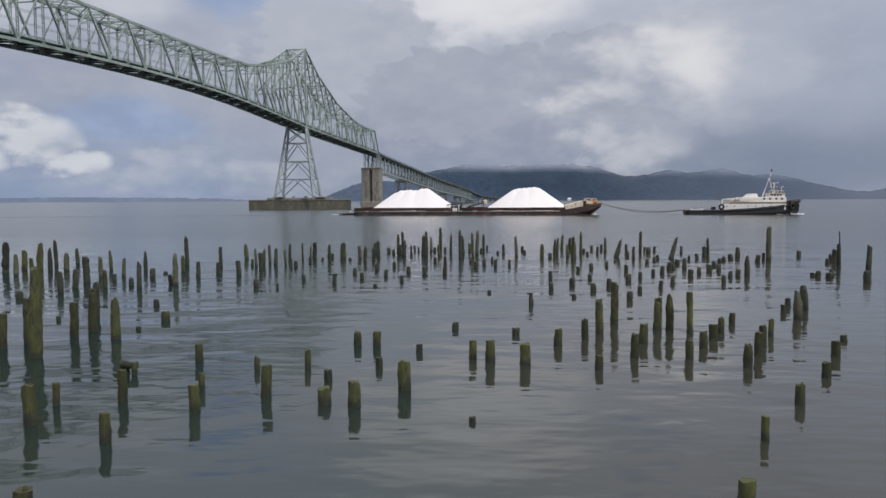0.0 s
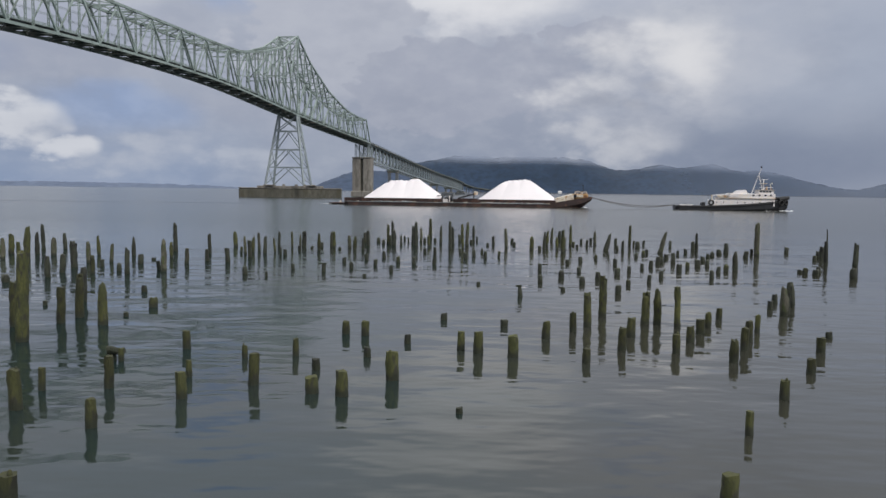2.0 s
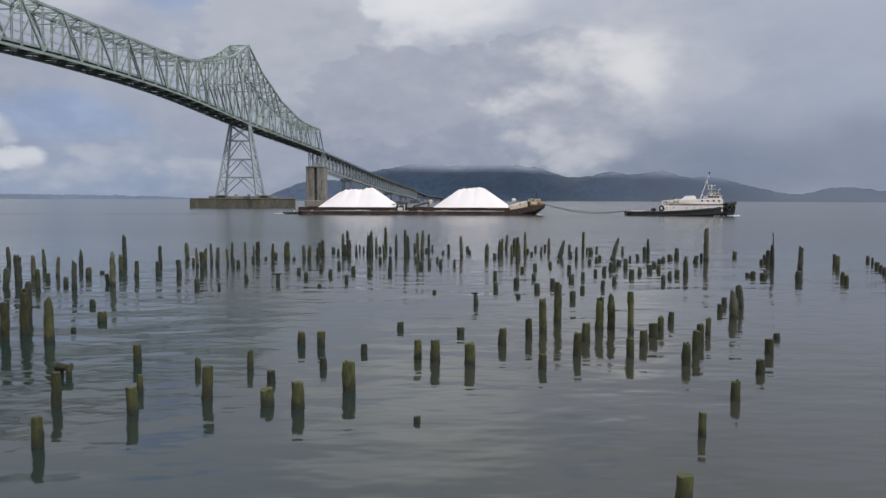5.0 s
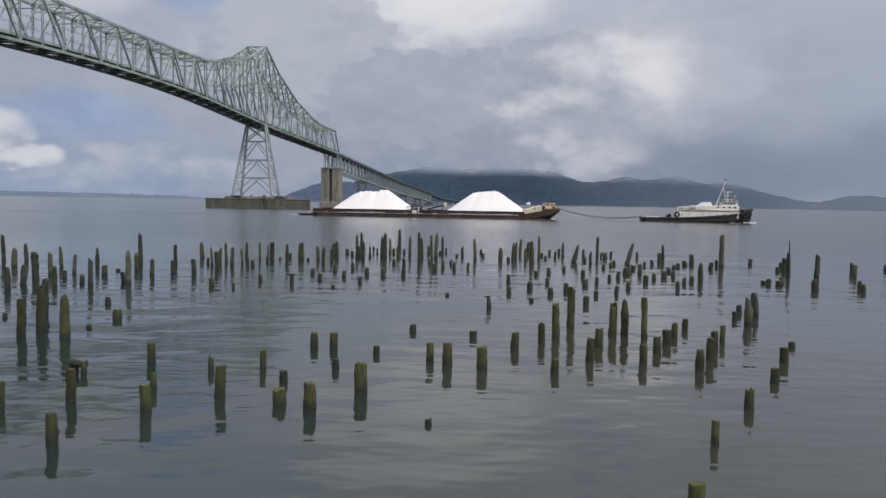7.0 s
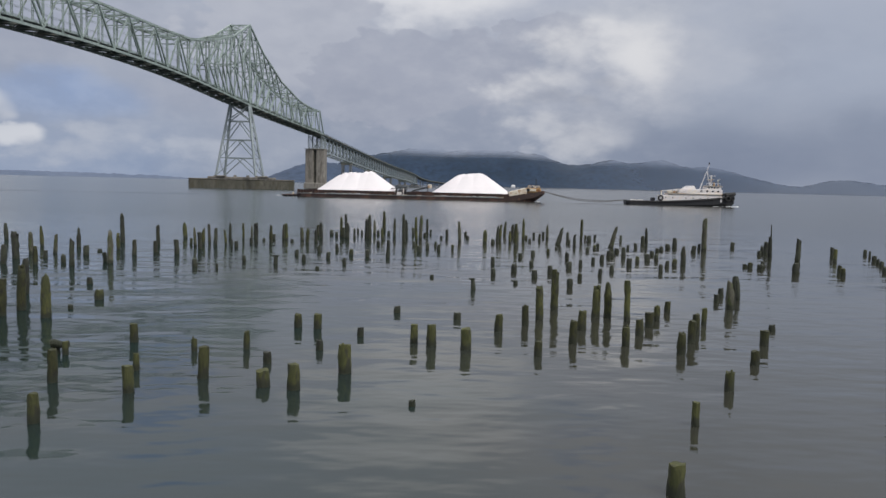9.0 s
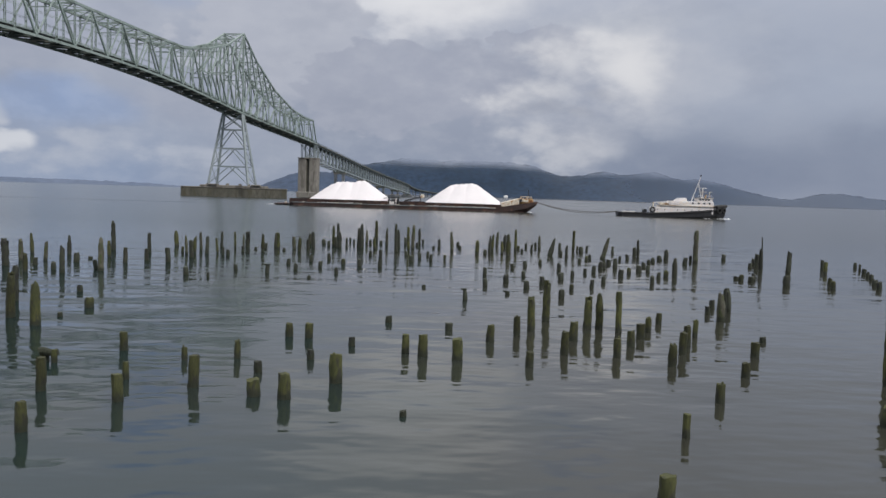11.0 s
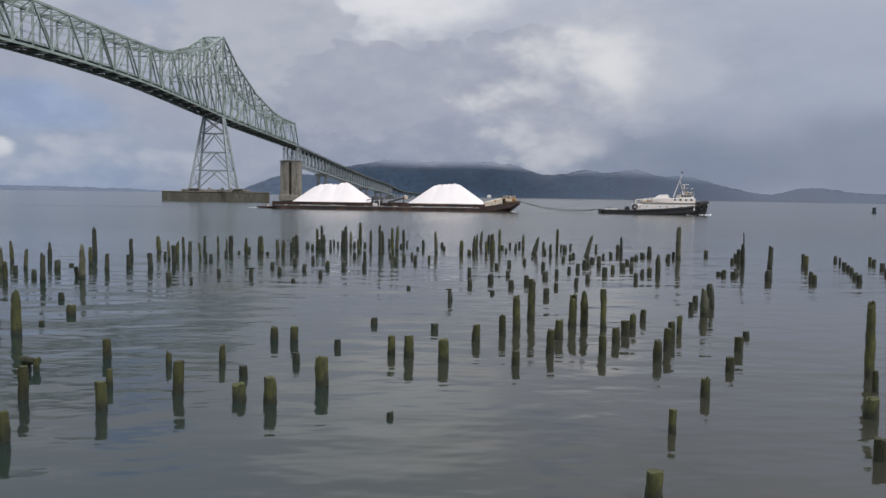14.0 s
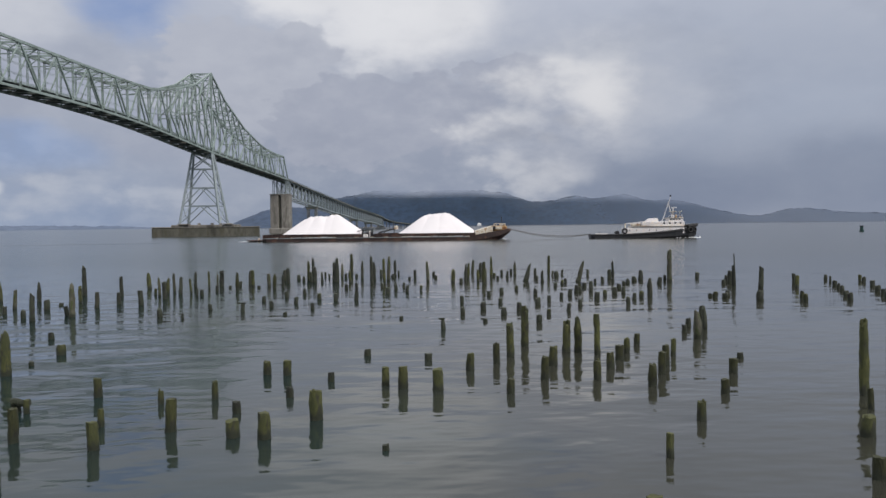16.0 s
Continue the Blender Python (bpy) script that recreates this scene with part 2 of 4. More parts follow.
def hill_material(name, one, two, top, cover):
    """Forest that low cloud covers from about top metres up."""
    m = material(name, one, two, 0.95, 0.004, 0, 0, 9.0)
    nt = m.node_tree
    tc = nt.nodes.new("ShaderNodeTexCoord")
    sp = nt.nodes.new("ShaderNodeSeparateXYZ")
    nt.links.new(tc.outputs["Object"], sp.inputs[0])
    nz = nt.nodes.new("ShaderNodeTexNoise")
    nz.inputs["Scale"].default_value, nz.inputs["Detail"].default_value = 0.0035, 6.0
    nt.links.new(tc.outputs["Object"], nz.inputs["Vector"])
    ad = nt.nodes.new("ShaderNodeMath")
    ad.operation = "MULTIPLY_ADD"
    nt.links.new(nz.outputs[0], ad.inputs[0])
    ad.inputs[1].default_value = -cover
    # the cloud hangs lower over the eastern end
    east = nt.nodes.new("ShaderNodeMapRange")
    nt.links.new(sp.outputs[0], east.inputs[0])
    for i, q in enumerate((700.0, 2250.0, 0.0, 85.0)):
        east.inputs[1 + i].default_value = q
    level = nt.nodes.new("ShaderNodeMath")
    nt.links.new(sp.outputs[2], level.inputs[0])
    nt.links.new(east.outputs[0], level.inputs[1])
    nt.links.new(level.outputs[0], ad.inputs[2])
    al = nt.nodes.new("ShaderNodeMapRange")
    al.interpolation_type = "SMOOTHSTEP"
    nt.links.new(ad.outputs[0], al.inputs[0])
    al.inputs[1].default_value, al.inputs[2].default_value = top - cover * 0.5 - 50, top - cover * 0.5 + 28
    al.inputs[3].default_value, al.inputs[4].default_value = 1.0, 0.0
    # haze put into the alpha: the hills grow fainter towards the east
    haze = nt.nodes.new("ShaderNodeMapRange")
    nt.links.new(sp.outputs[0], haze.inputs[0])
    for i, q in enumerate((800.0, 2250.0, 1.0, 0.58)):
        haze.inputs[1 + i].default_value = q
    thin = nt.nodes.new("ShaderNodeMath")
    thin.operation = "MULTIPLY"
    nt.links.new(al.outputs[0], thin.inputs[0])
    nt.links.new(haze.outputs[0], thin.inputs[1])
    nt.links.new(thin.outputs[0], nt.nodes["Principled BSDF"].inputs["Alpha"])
    return m


WATER = water_material()
PILING = piling_material("mossy_piling_wood", (0.032, 0.037, 0.012), (0.074, 0.076, 0.020), (0.022, 0.023, 0.014))
GREY_WOOD = piling_material("weathered_grey_wood", (0.046, 0.046, 0.030), (0.098, 0.095, 0.072), (0.034, 0.046, 0.012))
DARK_WOOD = piling_material("wet_dark_wood", (0.027, 0.031, 0.022), (0.042, 0.047, 0.028), (0.018, 0.018, 0.017))
GREEN = material("green_bridge_paint", (0.245, 0.308, 0.288), (0.31, 0.375, 0.352), 0.55, 0.05, 0.0, 0, 30.0, (0.17, 0.21, 0.19))
# dark steel; shade under the decks is put into it on floors and cross frames
GIRDER = material("dark_and_shaded_steel", (0.07, 0.09, 0.085), (0.10, 0.12, 0.11), 0.7, 0.1, 0, 0, 20.0, (0.16, 0.15, 0.13))
STEEL = material("grey_green_steel", (0.24, 0.285, 0.30), (0.31, 0.355, 0.37), 0.6, 0.06, 0, 0, 30.0)
ROAD = material("deck_concrete", (0.16, 0.17, 0.17), (0.21, 0.215, 0.21), 0.85, 0.1, 0, 0, 20.0)
CONCRETE = material("pier_concrete", (0.20, 0.185, 0.165), (0.27, 0.255, 0.225), 0.9, 0.12, 0, 0.1, 8.0, (0.13, 0.12, 0.105), 0, (1, 1, 0.25))
STAINED = material("stained_fender_concrete", (0.072, 0.070, 0.056), (0.12, 0.114, 0.092), 0.9, 0.1, 0, 0.1, 8.0, (0.07, 0.065, 0.045), 0, (1, 1, 0.35))
SALT = material("white_salt", (0.72, 0.69, 0.695), (0.78, 0.745, 0.75), 0.9, 0.12, 0, 0.01, 90.0)
HULL = material("rusty_hull_steel", (0.028, 0.017, 0.016), (0.055, 0.029, 0.023), 0.75, 0.25, 0.0, 0, 8.0, (0.085, 0.042, 0.030))
BLACK = material("black_hull_paint", (0.012, 0.013, 0.016), (0.022, 0.023, 0.026), 0.5, 0.3, 0, 0, 8.0)
WHITE = material("white_boat_paint", (0.66, 0.635, 0.63), (0.74, 0.715, 0.71), 0.45, 0.3, 0, 0, 12.0, (0.66, 0.60, 0.54))
CREAM = material("cream_boat_paint", (0.58, 0.53, 0.44), (0.68, 0.64, 0.54), 0.6, 0.3, 0, 0, 8.0, (0.35, 0.22, 0.12))
RUST = material("rust_and_ochre", (0.30, 0.17, 0.06), (0.42, 0.27, 0.10), 0.8, 0.4, 0, 0, 6.0, (0.16, 0.07, 0.03))
RUBBER = material("black_rubber", (0.012, 0.012, 0.013), (0.02, 0.02, 0.02), 0.8, 1.0)
GLASS = material("dark_cabin_window", (0.02, 0.025, 0.03), (0.03, 0.035, 0.04), 0.1, 1.0)
ROPE = material("tow_rope", (0.06, 0.055, 0.05), (0.09, 0.08, 0.07), 0.9, 2.0)
FOAM = material("white_foam", (0.62, 0.64, 0.66), (0.75, 0.77, 0.78), 0.7, 0.7, 0, 0.2, 5.0)
BUOY = material("dark_green_buoy_paint", (0.014, 0.045, 0.042), (0.02, 0.06, 0.055), 0.5, 1.0)
PIER_GREY = material("grey_pier_concrete", (0.12, 0.135, 0.15), (0.17, 0.185, 0.2), 0.9, 0.12, 0, 0.1, 8.0, (0.09, 0.095, 0.1), 0, (1, 1, 0.3))
BARN = material("shore_house_paint", (0.6, 0.6, 0.6), (0.7, 0.7, 0.7), 0.7, 0.1)
# the blue of these far hill and shore colours stands for haze
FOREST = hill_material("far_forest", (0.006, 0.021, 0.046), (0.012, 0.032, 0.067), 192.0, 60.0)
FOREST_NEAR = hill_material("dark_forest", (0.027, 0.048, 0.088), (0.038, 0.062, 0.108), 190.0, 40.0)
SHORE = material("low_far_shore", (0.085, 0.115, 0.175), (0.10, 0.13, 0.19), 0.95, 0.004)


# ---- builders ----
def mesh_of(name, bm, mat, smooth=False):
    me = bpy.data.meshes.new(name)
    bm.normal_update()
    bm.to_mesh(me)
    bm.free()
    me.materials.append(mat)
    if smooth:
        me.shade_smooth()
    return me


def part(name, bm, mat, parent, label="", smooth=False):
    ob = new(name, mesh_of(name, bm, mat, smooth))
    ob.parent = parent
    return tagged(ob, label)


def thing(name, m, label, category, group="", kind=""):
    ob = new(name)
    ob.matrix_world = m
    return tagged(ob, label, category, group, kind)


def add_box(bm, lo, hi, bevel=0.0):
    x0, y0, z0 = lo
    x1, y1, z1 = hi
    v = [bm.verts.new(p) for p in ((x0, y0, z0), (x1, y0, z0), (x1, y1, z0), (x0, y1, z0), (x0, y0, z1), (x1, y0, z1), (x1, y1, z1), (x0, y1, z1))]
    f = [bm.faces.new([v[i] for i in q]) for q in ((3, 2, 1, 0), (4, 5, 6, 7), (0, 1, 5, 4), (1, 2, 6, 5), (2, 3, 7, 6), (3, 0, 4, 7))]
    if bevel:
        es = list({e for q in f for e in q.edges})
        bmesh.ops.bevel(bm, geom=es, offset=bevel, segments=1, affect="EDGES")
    return bm


def solid(lo, hi, bevel=0.0):
    return add_box(bmesh.new(), lo, hi, bevel)


def add_beam(bm, p, q, w, h=None):
    """A straight member of width w and depth h from p to q."""
    p, q = Vector(p), Vector(q)
    d = (q - p).normalized()
    side = d.cross(Vector((0, 0, 1)))
    if side.length < 0.05:
        side = Vector((1, 0, 0))
    side.normalize()
    up = side.cross(d)
    a, b = side * (w / 2), up * ((h or w) / 2)
    v = [bm.verts.new(e + s * a + t * b) for e in (p, q) for s, t in ((-1, -1), (1, -1), (1, 1), (-1, 1))]
    for f in ((3, 2, 1, 0), (4, 5, 6, 7), (0, 1, 5, 4), (1, 2, 6, 5), (2, 3, 7, 6), (3, 0, 4, 7)):
        bm.faces.new([v[i] for i in f])
    return bm


def beam(p, q, w, h=None):
    return add_beam(bmesh.new(), p, q, w, h)


def add_tube(bm, pts, r, n=8, ends=None):
    """A round member along pts."""
    rings = []
    for i, p in enumerate(pts):
        p = Vector(p)
        d = (Vector(pts[min(i + 1, len(pts) - 1)]) - Vector(pts[max(i - 1, 0)])).normalized()
        s = d.cross(Vector((0, 0, 1)))
        if s.length < 0.05:
            s = Vector((1, 0, 0))
        s.normalize()
        u = s.cross(d)
        rr = r if ends is None else r + (ends - r) * i / (len(pts) - 1)
        rings.append([bm.verts.new(p + rr * (math.cos(a) * s + math.sin(a) * u)) for a in (math.tau * k / n for k in range(n))])
    for a, b in zip(rings, rings[1:]):
        for k in range(n):
            bm.faces.new((a[k], a[(k + 1) % n], b[(k + 1) % n], b[k]))
    bm.faces.new(rings[0][::-1])
    bm.faces.new(rings[-1])
    return bm


def tube(pts, r, n=8, ends=None):
    return add_tube(bmesh.new(), pts, r, n, ends)


def interp(x, table):
    for (a, u), (b, v) in zip(table, table[1:]):
        if x <= b:
            return u + (v - u) * max(0.0, (x - a) / (b - a))
    return table[-1][1]


def smooth_interp(x, table, w):
    return sum(interp(x + w * k / 4, table) for k in range(-4, 5)) / 9


# ---- river and distance ----
def river():
    bm = bmesh.new()
    xs = (-4900, -400, 400, 4900)
    ys = (-4900, -100, 500, 4900)
    g = [[bm.verts.new((x, y, 0)) for x in xs] for y in ys]
    for j in range(3):
        for i in range(3):
            bm.faces.new((g[j][i], g[j][i + 1], g[j + 1][i + 1], g[j + 1][i]))
    ob = new("water", mesh_of("water", bm, WATER))
    return tagged(ob, "grey-green rippled river water under cloud", "water", kind="structure")


def hills(name, mat, label, table, near, far, seed, rough):
    """A ridge: table gives bearings in degrees and the crest's height over the distance, in thousandths."""
    bm = bmesh.new()
    a0, a1 = table[0][0], table[-1][0]
    na, nd = int((a1 - a0) * 8), 14
    grid = []
    for i in range(na + 1):
        a = a0 + (a1 - a0) * i / na
        crest = smooth_interp(a, table, 0.6)
        col = []
        for j in range(nd + 1):
            f = j / nd
            d = near + (far - near) * f
            rise = math.sin(math.pi / 2 * f) ** 1.2
            x, y = d * math.sin(radians(a)), d * math.cos(radians(a))
            wob = noise.fractal(Vector((x, y, seed)) * 0.0035, 0.8, 2.1, 6)
            h = crest / 1000 * d * rise * (1 + rough * wob) + (noise.noise(Vector((x, y, seed)) * 0.03) * 5 * rise)
            col.append(bm.verts.new((x, y, max(h, -1.0) - (1.5 if j == 0 else 0))))
        grid.append(col)
    for a, b in zip(grid, grid[1:]):
        for j in range(nd):
            bm.faces.new((a[j], b[j], b[j + 1], a[j + 1]))
    ob = new(name, mesh_of(name, bm, mat, True))
    return tagged(ob, label, "hill", kind="structure")


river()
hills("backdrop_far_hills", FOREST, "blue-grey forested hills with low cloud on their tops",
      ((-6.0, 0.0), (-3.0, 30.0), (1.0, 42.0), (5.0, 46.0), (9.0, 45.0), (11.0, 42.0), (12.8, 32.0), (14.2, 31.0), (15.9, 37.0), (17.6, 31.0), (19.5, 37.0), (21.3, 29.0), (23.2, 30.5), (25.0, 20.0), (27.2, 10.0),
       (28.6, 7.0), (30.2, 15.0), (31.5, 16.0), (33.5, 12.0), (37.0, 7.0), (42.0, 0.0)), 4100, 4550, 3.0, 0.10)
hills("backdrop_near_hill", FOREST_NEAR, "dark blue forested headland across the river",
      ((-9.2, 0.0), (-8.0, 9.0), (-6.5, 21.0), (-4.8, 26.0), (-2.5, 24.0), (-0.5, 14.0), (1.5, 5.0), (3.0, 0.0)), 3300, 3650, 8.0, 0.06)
hills("backdrop_low_shore", SHORE, "thin blue line of low far shore",
      ((-40.0, 4.6), (-33.0, 5.4), (-27.0, 4.6), (-24.0, 5.8), (-19.0, 4.6), (-15.5, 3.2), (-12.6, 0.0)), 4600, 4800, 5.0, 0.3)

# ---- bridge ----
BRIDGE = pose(-107.5, 582.1, 0, 0, 0, -11.2)     # origin on the river under the main tower, y along the road
HALF, BAY = 7.2, 13.9
ROADWAY = ((-395, 61.0), (-300, 66.2), (-237, 68.3), (-180, 69.0), (-115, 68.0), (-75, 65.7), (0, 60.4), (197, 51.8), (298, 45.4), (415, 38.2), (553, 30.4), (701, 24.5), (900, 13.5), (1150, 9.5), (2700, 9.0))
CROWN = ((0, 117.0), (2, 101.5), (5, 86.0), (8.5, 75.5), (11, 73.0), (14, 72.6))
INNER = ((0, 117.0), (2, 104.3), (4.6, 94.4), (7, 89.6), (9, 88.8), (14, 88.6))


def road_z(y):
    return smooth_interp(y, ROADWAY, 30.0)


def crown_z(k):
    if k >= 0:
        return interp(k, CROWN)
    return interp(-k if k >= -14 else 28 + k, INNER)


def laced_post(p, q, w):
    """Two flanges joined by zigzag lacing bars."""
    bm = bmesh.new()
    for d in (-0.55, 0.55):
        add_beam(bm, p + Vector((0, d, 0)), q + Vector((0, d, 0)), w, 0.16)
    n = max(4, int((q.z - p.z) / 1.5))
    for i in range(n):
        u, v = p.lerp(q, i / n), p.lerp(q, (i + 1) / n)
        s = 0.55 if i % 2 else -0.55
        add_beam(bm, u + Vector((0, s, 0)), v - Vector((0, s, 0)), 0.16, 0.12)
    return bm


def laced_bar(p, q, d):
    """Two light angles one over the other, joined by zigzag lacing."""
    bm = bmesh.new()
    up = Vector((0, 0, d / 2))
    add_beam(bm, p + up, q + up, 0.2, 0.07)
    add_beam(bm, p - up, q - up, 0.2, 0.07)
    for i in range(8):
        s = up if i % 2 else -up
        add_beam(bm, p.lerp(q, i / 8) + s, p.lerp(q, (i + 1) / 8) - s, 0.08, 0.06)
    return bm


def main_bridge():
    b = thing("steel_bridge", BRIDGE, "green painted steel cantilever truss bridge high over the river", "bridge")
    ks = range(-28, 15)
    low = {k: road_z(k * BAY) for k in ks}
    for s in (-HALF, HALF):
        top = {k: Vector((s, k * BAY, crown_z(k))) for k in ks}
        bot = {k: Vector((s, k * BAY, low[k])) for k in ks}
        mid = {k: (top[k] + bot[k]) / 2 for k in ks}
        tall = {k: top[k].z - bot[k].z > 27 for k in ks}
        for k in list(ks)[:-1]:
            part("bottom_chord", beam(bot[k], bot[k + 1], 0.8, 1.15), GREEN, b)
            if k < 13:
                part("top_chord", beam(top[k], top[k + 1], 1.0, 1.2), GREEN, b)
            if k == 13:
                part("end_post", beam(top[13], bot[14], 0.9, 1.2), GREEN, b)
            elif tall[k] and tall[k + 1]:
                part("middle_chord", beam(mid[k], mid[k + 1], 0.5), GREEN, b)
                a, c = (k, k + 1) if -14 <= k < 0 else (k + 1, k)
                part("diagonal", beam(mid[a], top[c], 0.85, 0.9), GREEN, b)
                part("diagonal", beam(mid[a], bot[c], 0.85, 0.9), GREEN, b)
            elif k % 2 == 0:
                part("diagonal", beam(top[k], bot[k + 1], 0.75, 0.85), GREEN, b)
            else:
                part("diagonal", beam(bot[k], top[k + 1], 0.5, 0.55), GREEN, b)
        for k in list(ks)[:-2]:
            if not (tall[k] and tall[k + 1]):
                part("sub_strut", laced_bar(mid[k], mid[k + 1], 0.7), GREEN, b)
        for k in list(ks)[:-1]:
            w = 1.1 if k in (0, -28) else 0.42 if k % 2 else 0.36
            if w > 1:
                part("vertical", beam(bot[k], top[k], w), GREEN, b)
            else:
                part("vertical", laced_post(bot[k], top[k], w), GREEN, b)
    for k in ks:
        z, y = low[k], k * BAY
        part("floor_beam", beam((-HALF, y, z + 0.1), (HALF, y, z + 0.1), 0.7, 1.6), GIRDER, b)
        if k == 14:
            continue
        t = crown_z(k)
        part("top_strut", beam((-HALF, y, t - 0.2), (HALF, y, t - 0.2), 0.6, 0.8), GREEN, b)
        if k % 2:
            bm = beam((-HALF, y, t - 3.6), (HALF, y, t - 3.6), 0.3)
            add_beam(bm, (-HALF, y, t - 3.6), (HALF, y, t - 0.4), 0.22)
            add_beam(bm, (HALF, y, t - 3.6), (-HALF, y, t - 0.4), 0.22)
            part("sway_frame", bm, GREEN, b)
        else:
            bm = beam((-HALF, y, t - 5.2), (HALF, y, t - 5.2), 0.45)
            add_beam(bm, (-HALF, y, t - 5.2), (0, y, t - 0.4), 0.35)
            add_beam(bm, (HALF, y, t - 5.2), (0, y, t - 0.4), 0.35)
            part("sway_frame", bm, GREEN, b)
            zz = t - 5.2
            while zz - 14 > z + 12 and t - z > 30:
                bm = beam((-HALF, y, zz - 14), (HALF, y, zz - 14), 0.6)
                add_beam(bm, (-HALF, y, zz), (HALF, y, zz - 14), 0.55)
                add_beam(bm, (HALF, y, zz), (-HALF, y, zz - 14), 0.55)
                part("sway_frame", bm, GREEN, b)
                zz -= 14
        if k < 13:
            n = crown_z(k + 1)
            bm = beam((-HALF, y, t), (HALF, y + BAY, n), 0.4)
            add_beam(bm, (HALF, y, t), (-HALF, y + BAY, n), 0.4)
            part("top_lateral", bm, GREEN, b)
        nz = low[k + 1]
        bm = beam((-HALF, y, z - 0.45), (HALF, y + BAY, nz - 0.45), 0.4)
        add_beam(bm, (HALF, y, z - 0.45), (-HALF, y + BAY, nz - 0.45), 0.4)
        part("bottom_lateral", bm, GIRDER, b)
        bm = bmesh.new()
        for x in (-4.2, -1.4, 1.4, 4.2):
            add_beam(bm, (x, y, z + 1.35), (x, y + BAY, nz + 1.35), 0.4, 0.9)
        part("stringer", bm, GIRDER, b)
        part("road_slab", beam((0, y, z + 2.0), (0, y + BAY, nz + 2.0), 10.4, 0.4), ROAD, b)
        for x in (-5.4, 5.4):
            bm = beam((x, y, z + 3.2), (x, y + BAY, nz + 3.2), 0.2, 0.25)
            add_beam(bm, (x, y, z + 2.7), (x, y + BAY, nz + 2.7), 0.15, 0.2)
            add_beam(bm, (x, y, z + 2.25), (x, y + BAY, nz + 2.25), 0.3, 0.35)
            for q in range(5):
                f = q / 5
                add_beam(bm, (x, y + BAY * f, z + (nz - z) * f + 2.0), (x, y + BAY * f, z + (nz - z) * f + 3.3), 0.18)
            part("railing", bm, GREEN, b)
    for y0 in (0.0, -28 * BAY):
        z1 = road_z(y0) - 0.8
        z0 = 9.2
        levels = (z1, 48.5, 35.0, 22.0, z0)

        def leg(sx, sy, z):
            f = (z1 - z) / (z1 - z0)
            return Vector((sx * (HALF + 7.7 * f), y0 + sy * (1.6 + 6.4 * f), z))

        for sx in (-1, 1):
            for sy in (-1, 1):
                part("tower_leg", beam(leg(sx, sy, z1), leg(sx, sy, z0), 1.25), STEEL, b)
            for u, v in zip(levels[1:], levels[2:]):
                bm = beam(leg(sx, -1, u), leg(sx, 1, v), 0.4)
                add_beam(bm, leg(sx, 1, u), leg(sx, -1, v), 0.4)
                add_beam(bm, leg(sx, 1, u), leg(sx, -1, u), 0.4)
                part("tower_brace", bm, STEEL, b)
        for sy in (-1, 1):
            bm = beam(leg(-1, sy, levels[0]), leg(1, sy, levels[1]), 0.65)
            add_beam(bm, leg(1, sy, levels[0]), leg(-1, sy, levels[1]), 0.65)
            part("tower_brace", bm, STEEL, b)
            for u, v in zip(levels[1:], levels[2:]):
                a, c = leg(-1, sy, u), leg(1, sy, u)
                part("tower_strut", beam(a, c, 0.75), STEEL, b)
                bm = beam((a + c) / 2, leg(-1, sy, v), 0.6)
                add_beam(bm, (a + c) / 2, leg(1, sy, v), 0.6)
                part("tower_brace", bm, STEEL, b)
    # steel bent that carries the end of the truss on its concrete pier
    z1, z0 = low[14] - 1.0, 37.9
    for sx in (-1, 1):
        for sy in (-2.5, 2.5):
            part("bent_leg", beam((sx * HALF, 194.6 + sy, z1), (sx * HALF, 194.6 + sy, z0), 0.6), STEEL, b)
    for sy in (-2.5, 2.5):
        bm = beam((-HALF, 194.6 + sy, z1), (0, 194.6 + sy, z0), 0.5)
        add_beam(bm, (HALF, 194.6 + sy, z1), (0, 194.6 + sy, z0), 0.5)
        add_beam(bm, (-HALF, 194.6 + sy, z0 + 0.3), (HALF, 194.6 + sy, z0 + 0.3), 0.5)
        part("bent_brace", bm, STEEL, b)


def tower_footing(y):
    t = thing("pier_footing", BRIDGE @ pose(0, y + 5, 0, 0, 0, 19), "weathered concrete fender and footing under the bridge tower", "bridge pier", "tower footings")
    bm = solid((-37, -9.5, -4), (37.5, 9.5, 6.4), 0.6)
    part("fender", bm, STAINED, t)
    part("fender_cap", solid((-37.3, -9.8, 6.4), (37.8, 9.8, 7.1), 0.15), CONCRETE, t)
    part("footing", solid((-24, -9.4, 7.1), (24, 9.4, 8.5), 0.3), CONCRETE, t)
    for x in (-15, 15):
        for yy in (-8, 8):
            part("pedestal", solid((x - 3.4, yy - 3.2, 8.5), (x + 3.4, yy + 3.2, 9.3), 0.2), CONCRETE, t)
    for x in (-20, -6, 3, 9, 16):
        part("deck_gear", solid((x, -7.5, 8.5), (x + 2.2, -5.5, 9.6 + 0.4 * math.sin(x)), 0.1), CONCRETE, t)


def anchor_pier():
    t = thing("concrete_pier", BRIDGE @ pose(0, 194.6, 0), "tall twin-shaft concrete pier with dark streaks down its face", "bridge pier")
    for x in (-5.4, 5.4):
        part("shaft", solid((x - 4.0, -5.2, 0), (x + 4.0, 5.2, 37.0), 0.5), CONCRETE, t)
    part("web_wall", solid((-1.6, -3.2, 0), (1.6, 3.2, 36.0)), STAINED, t)
    part("cap", solid((-9.8, -5.6, 37.0), (9.8, 5.6, 37.9), 0.2), CONCRETE, t)
    part("base", solid((-10.6, -6.4, -4), (10.6, 6.4, 5.0), 0.6), CONCRETE, t)


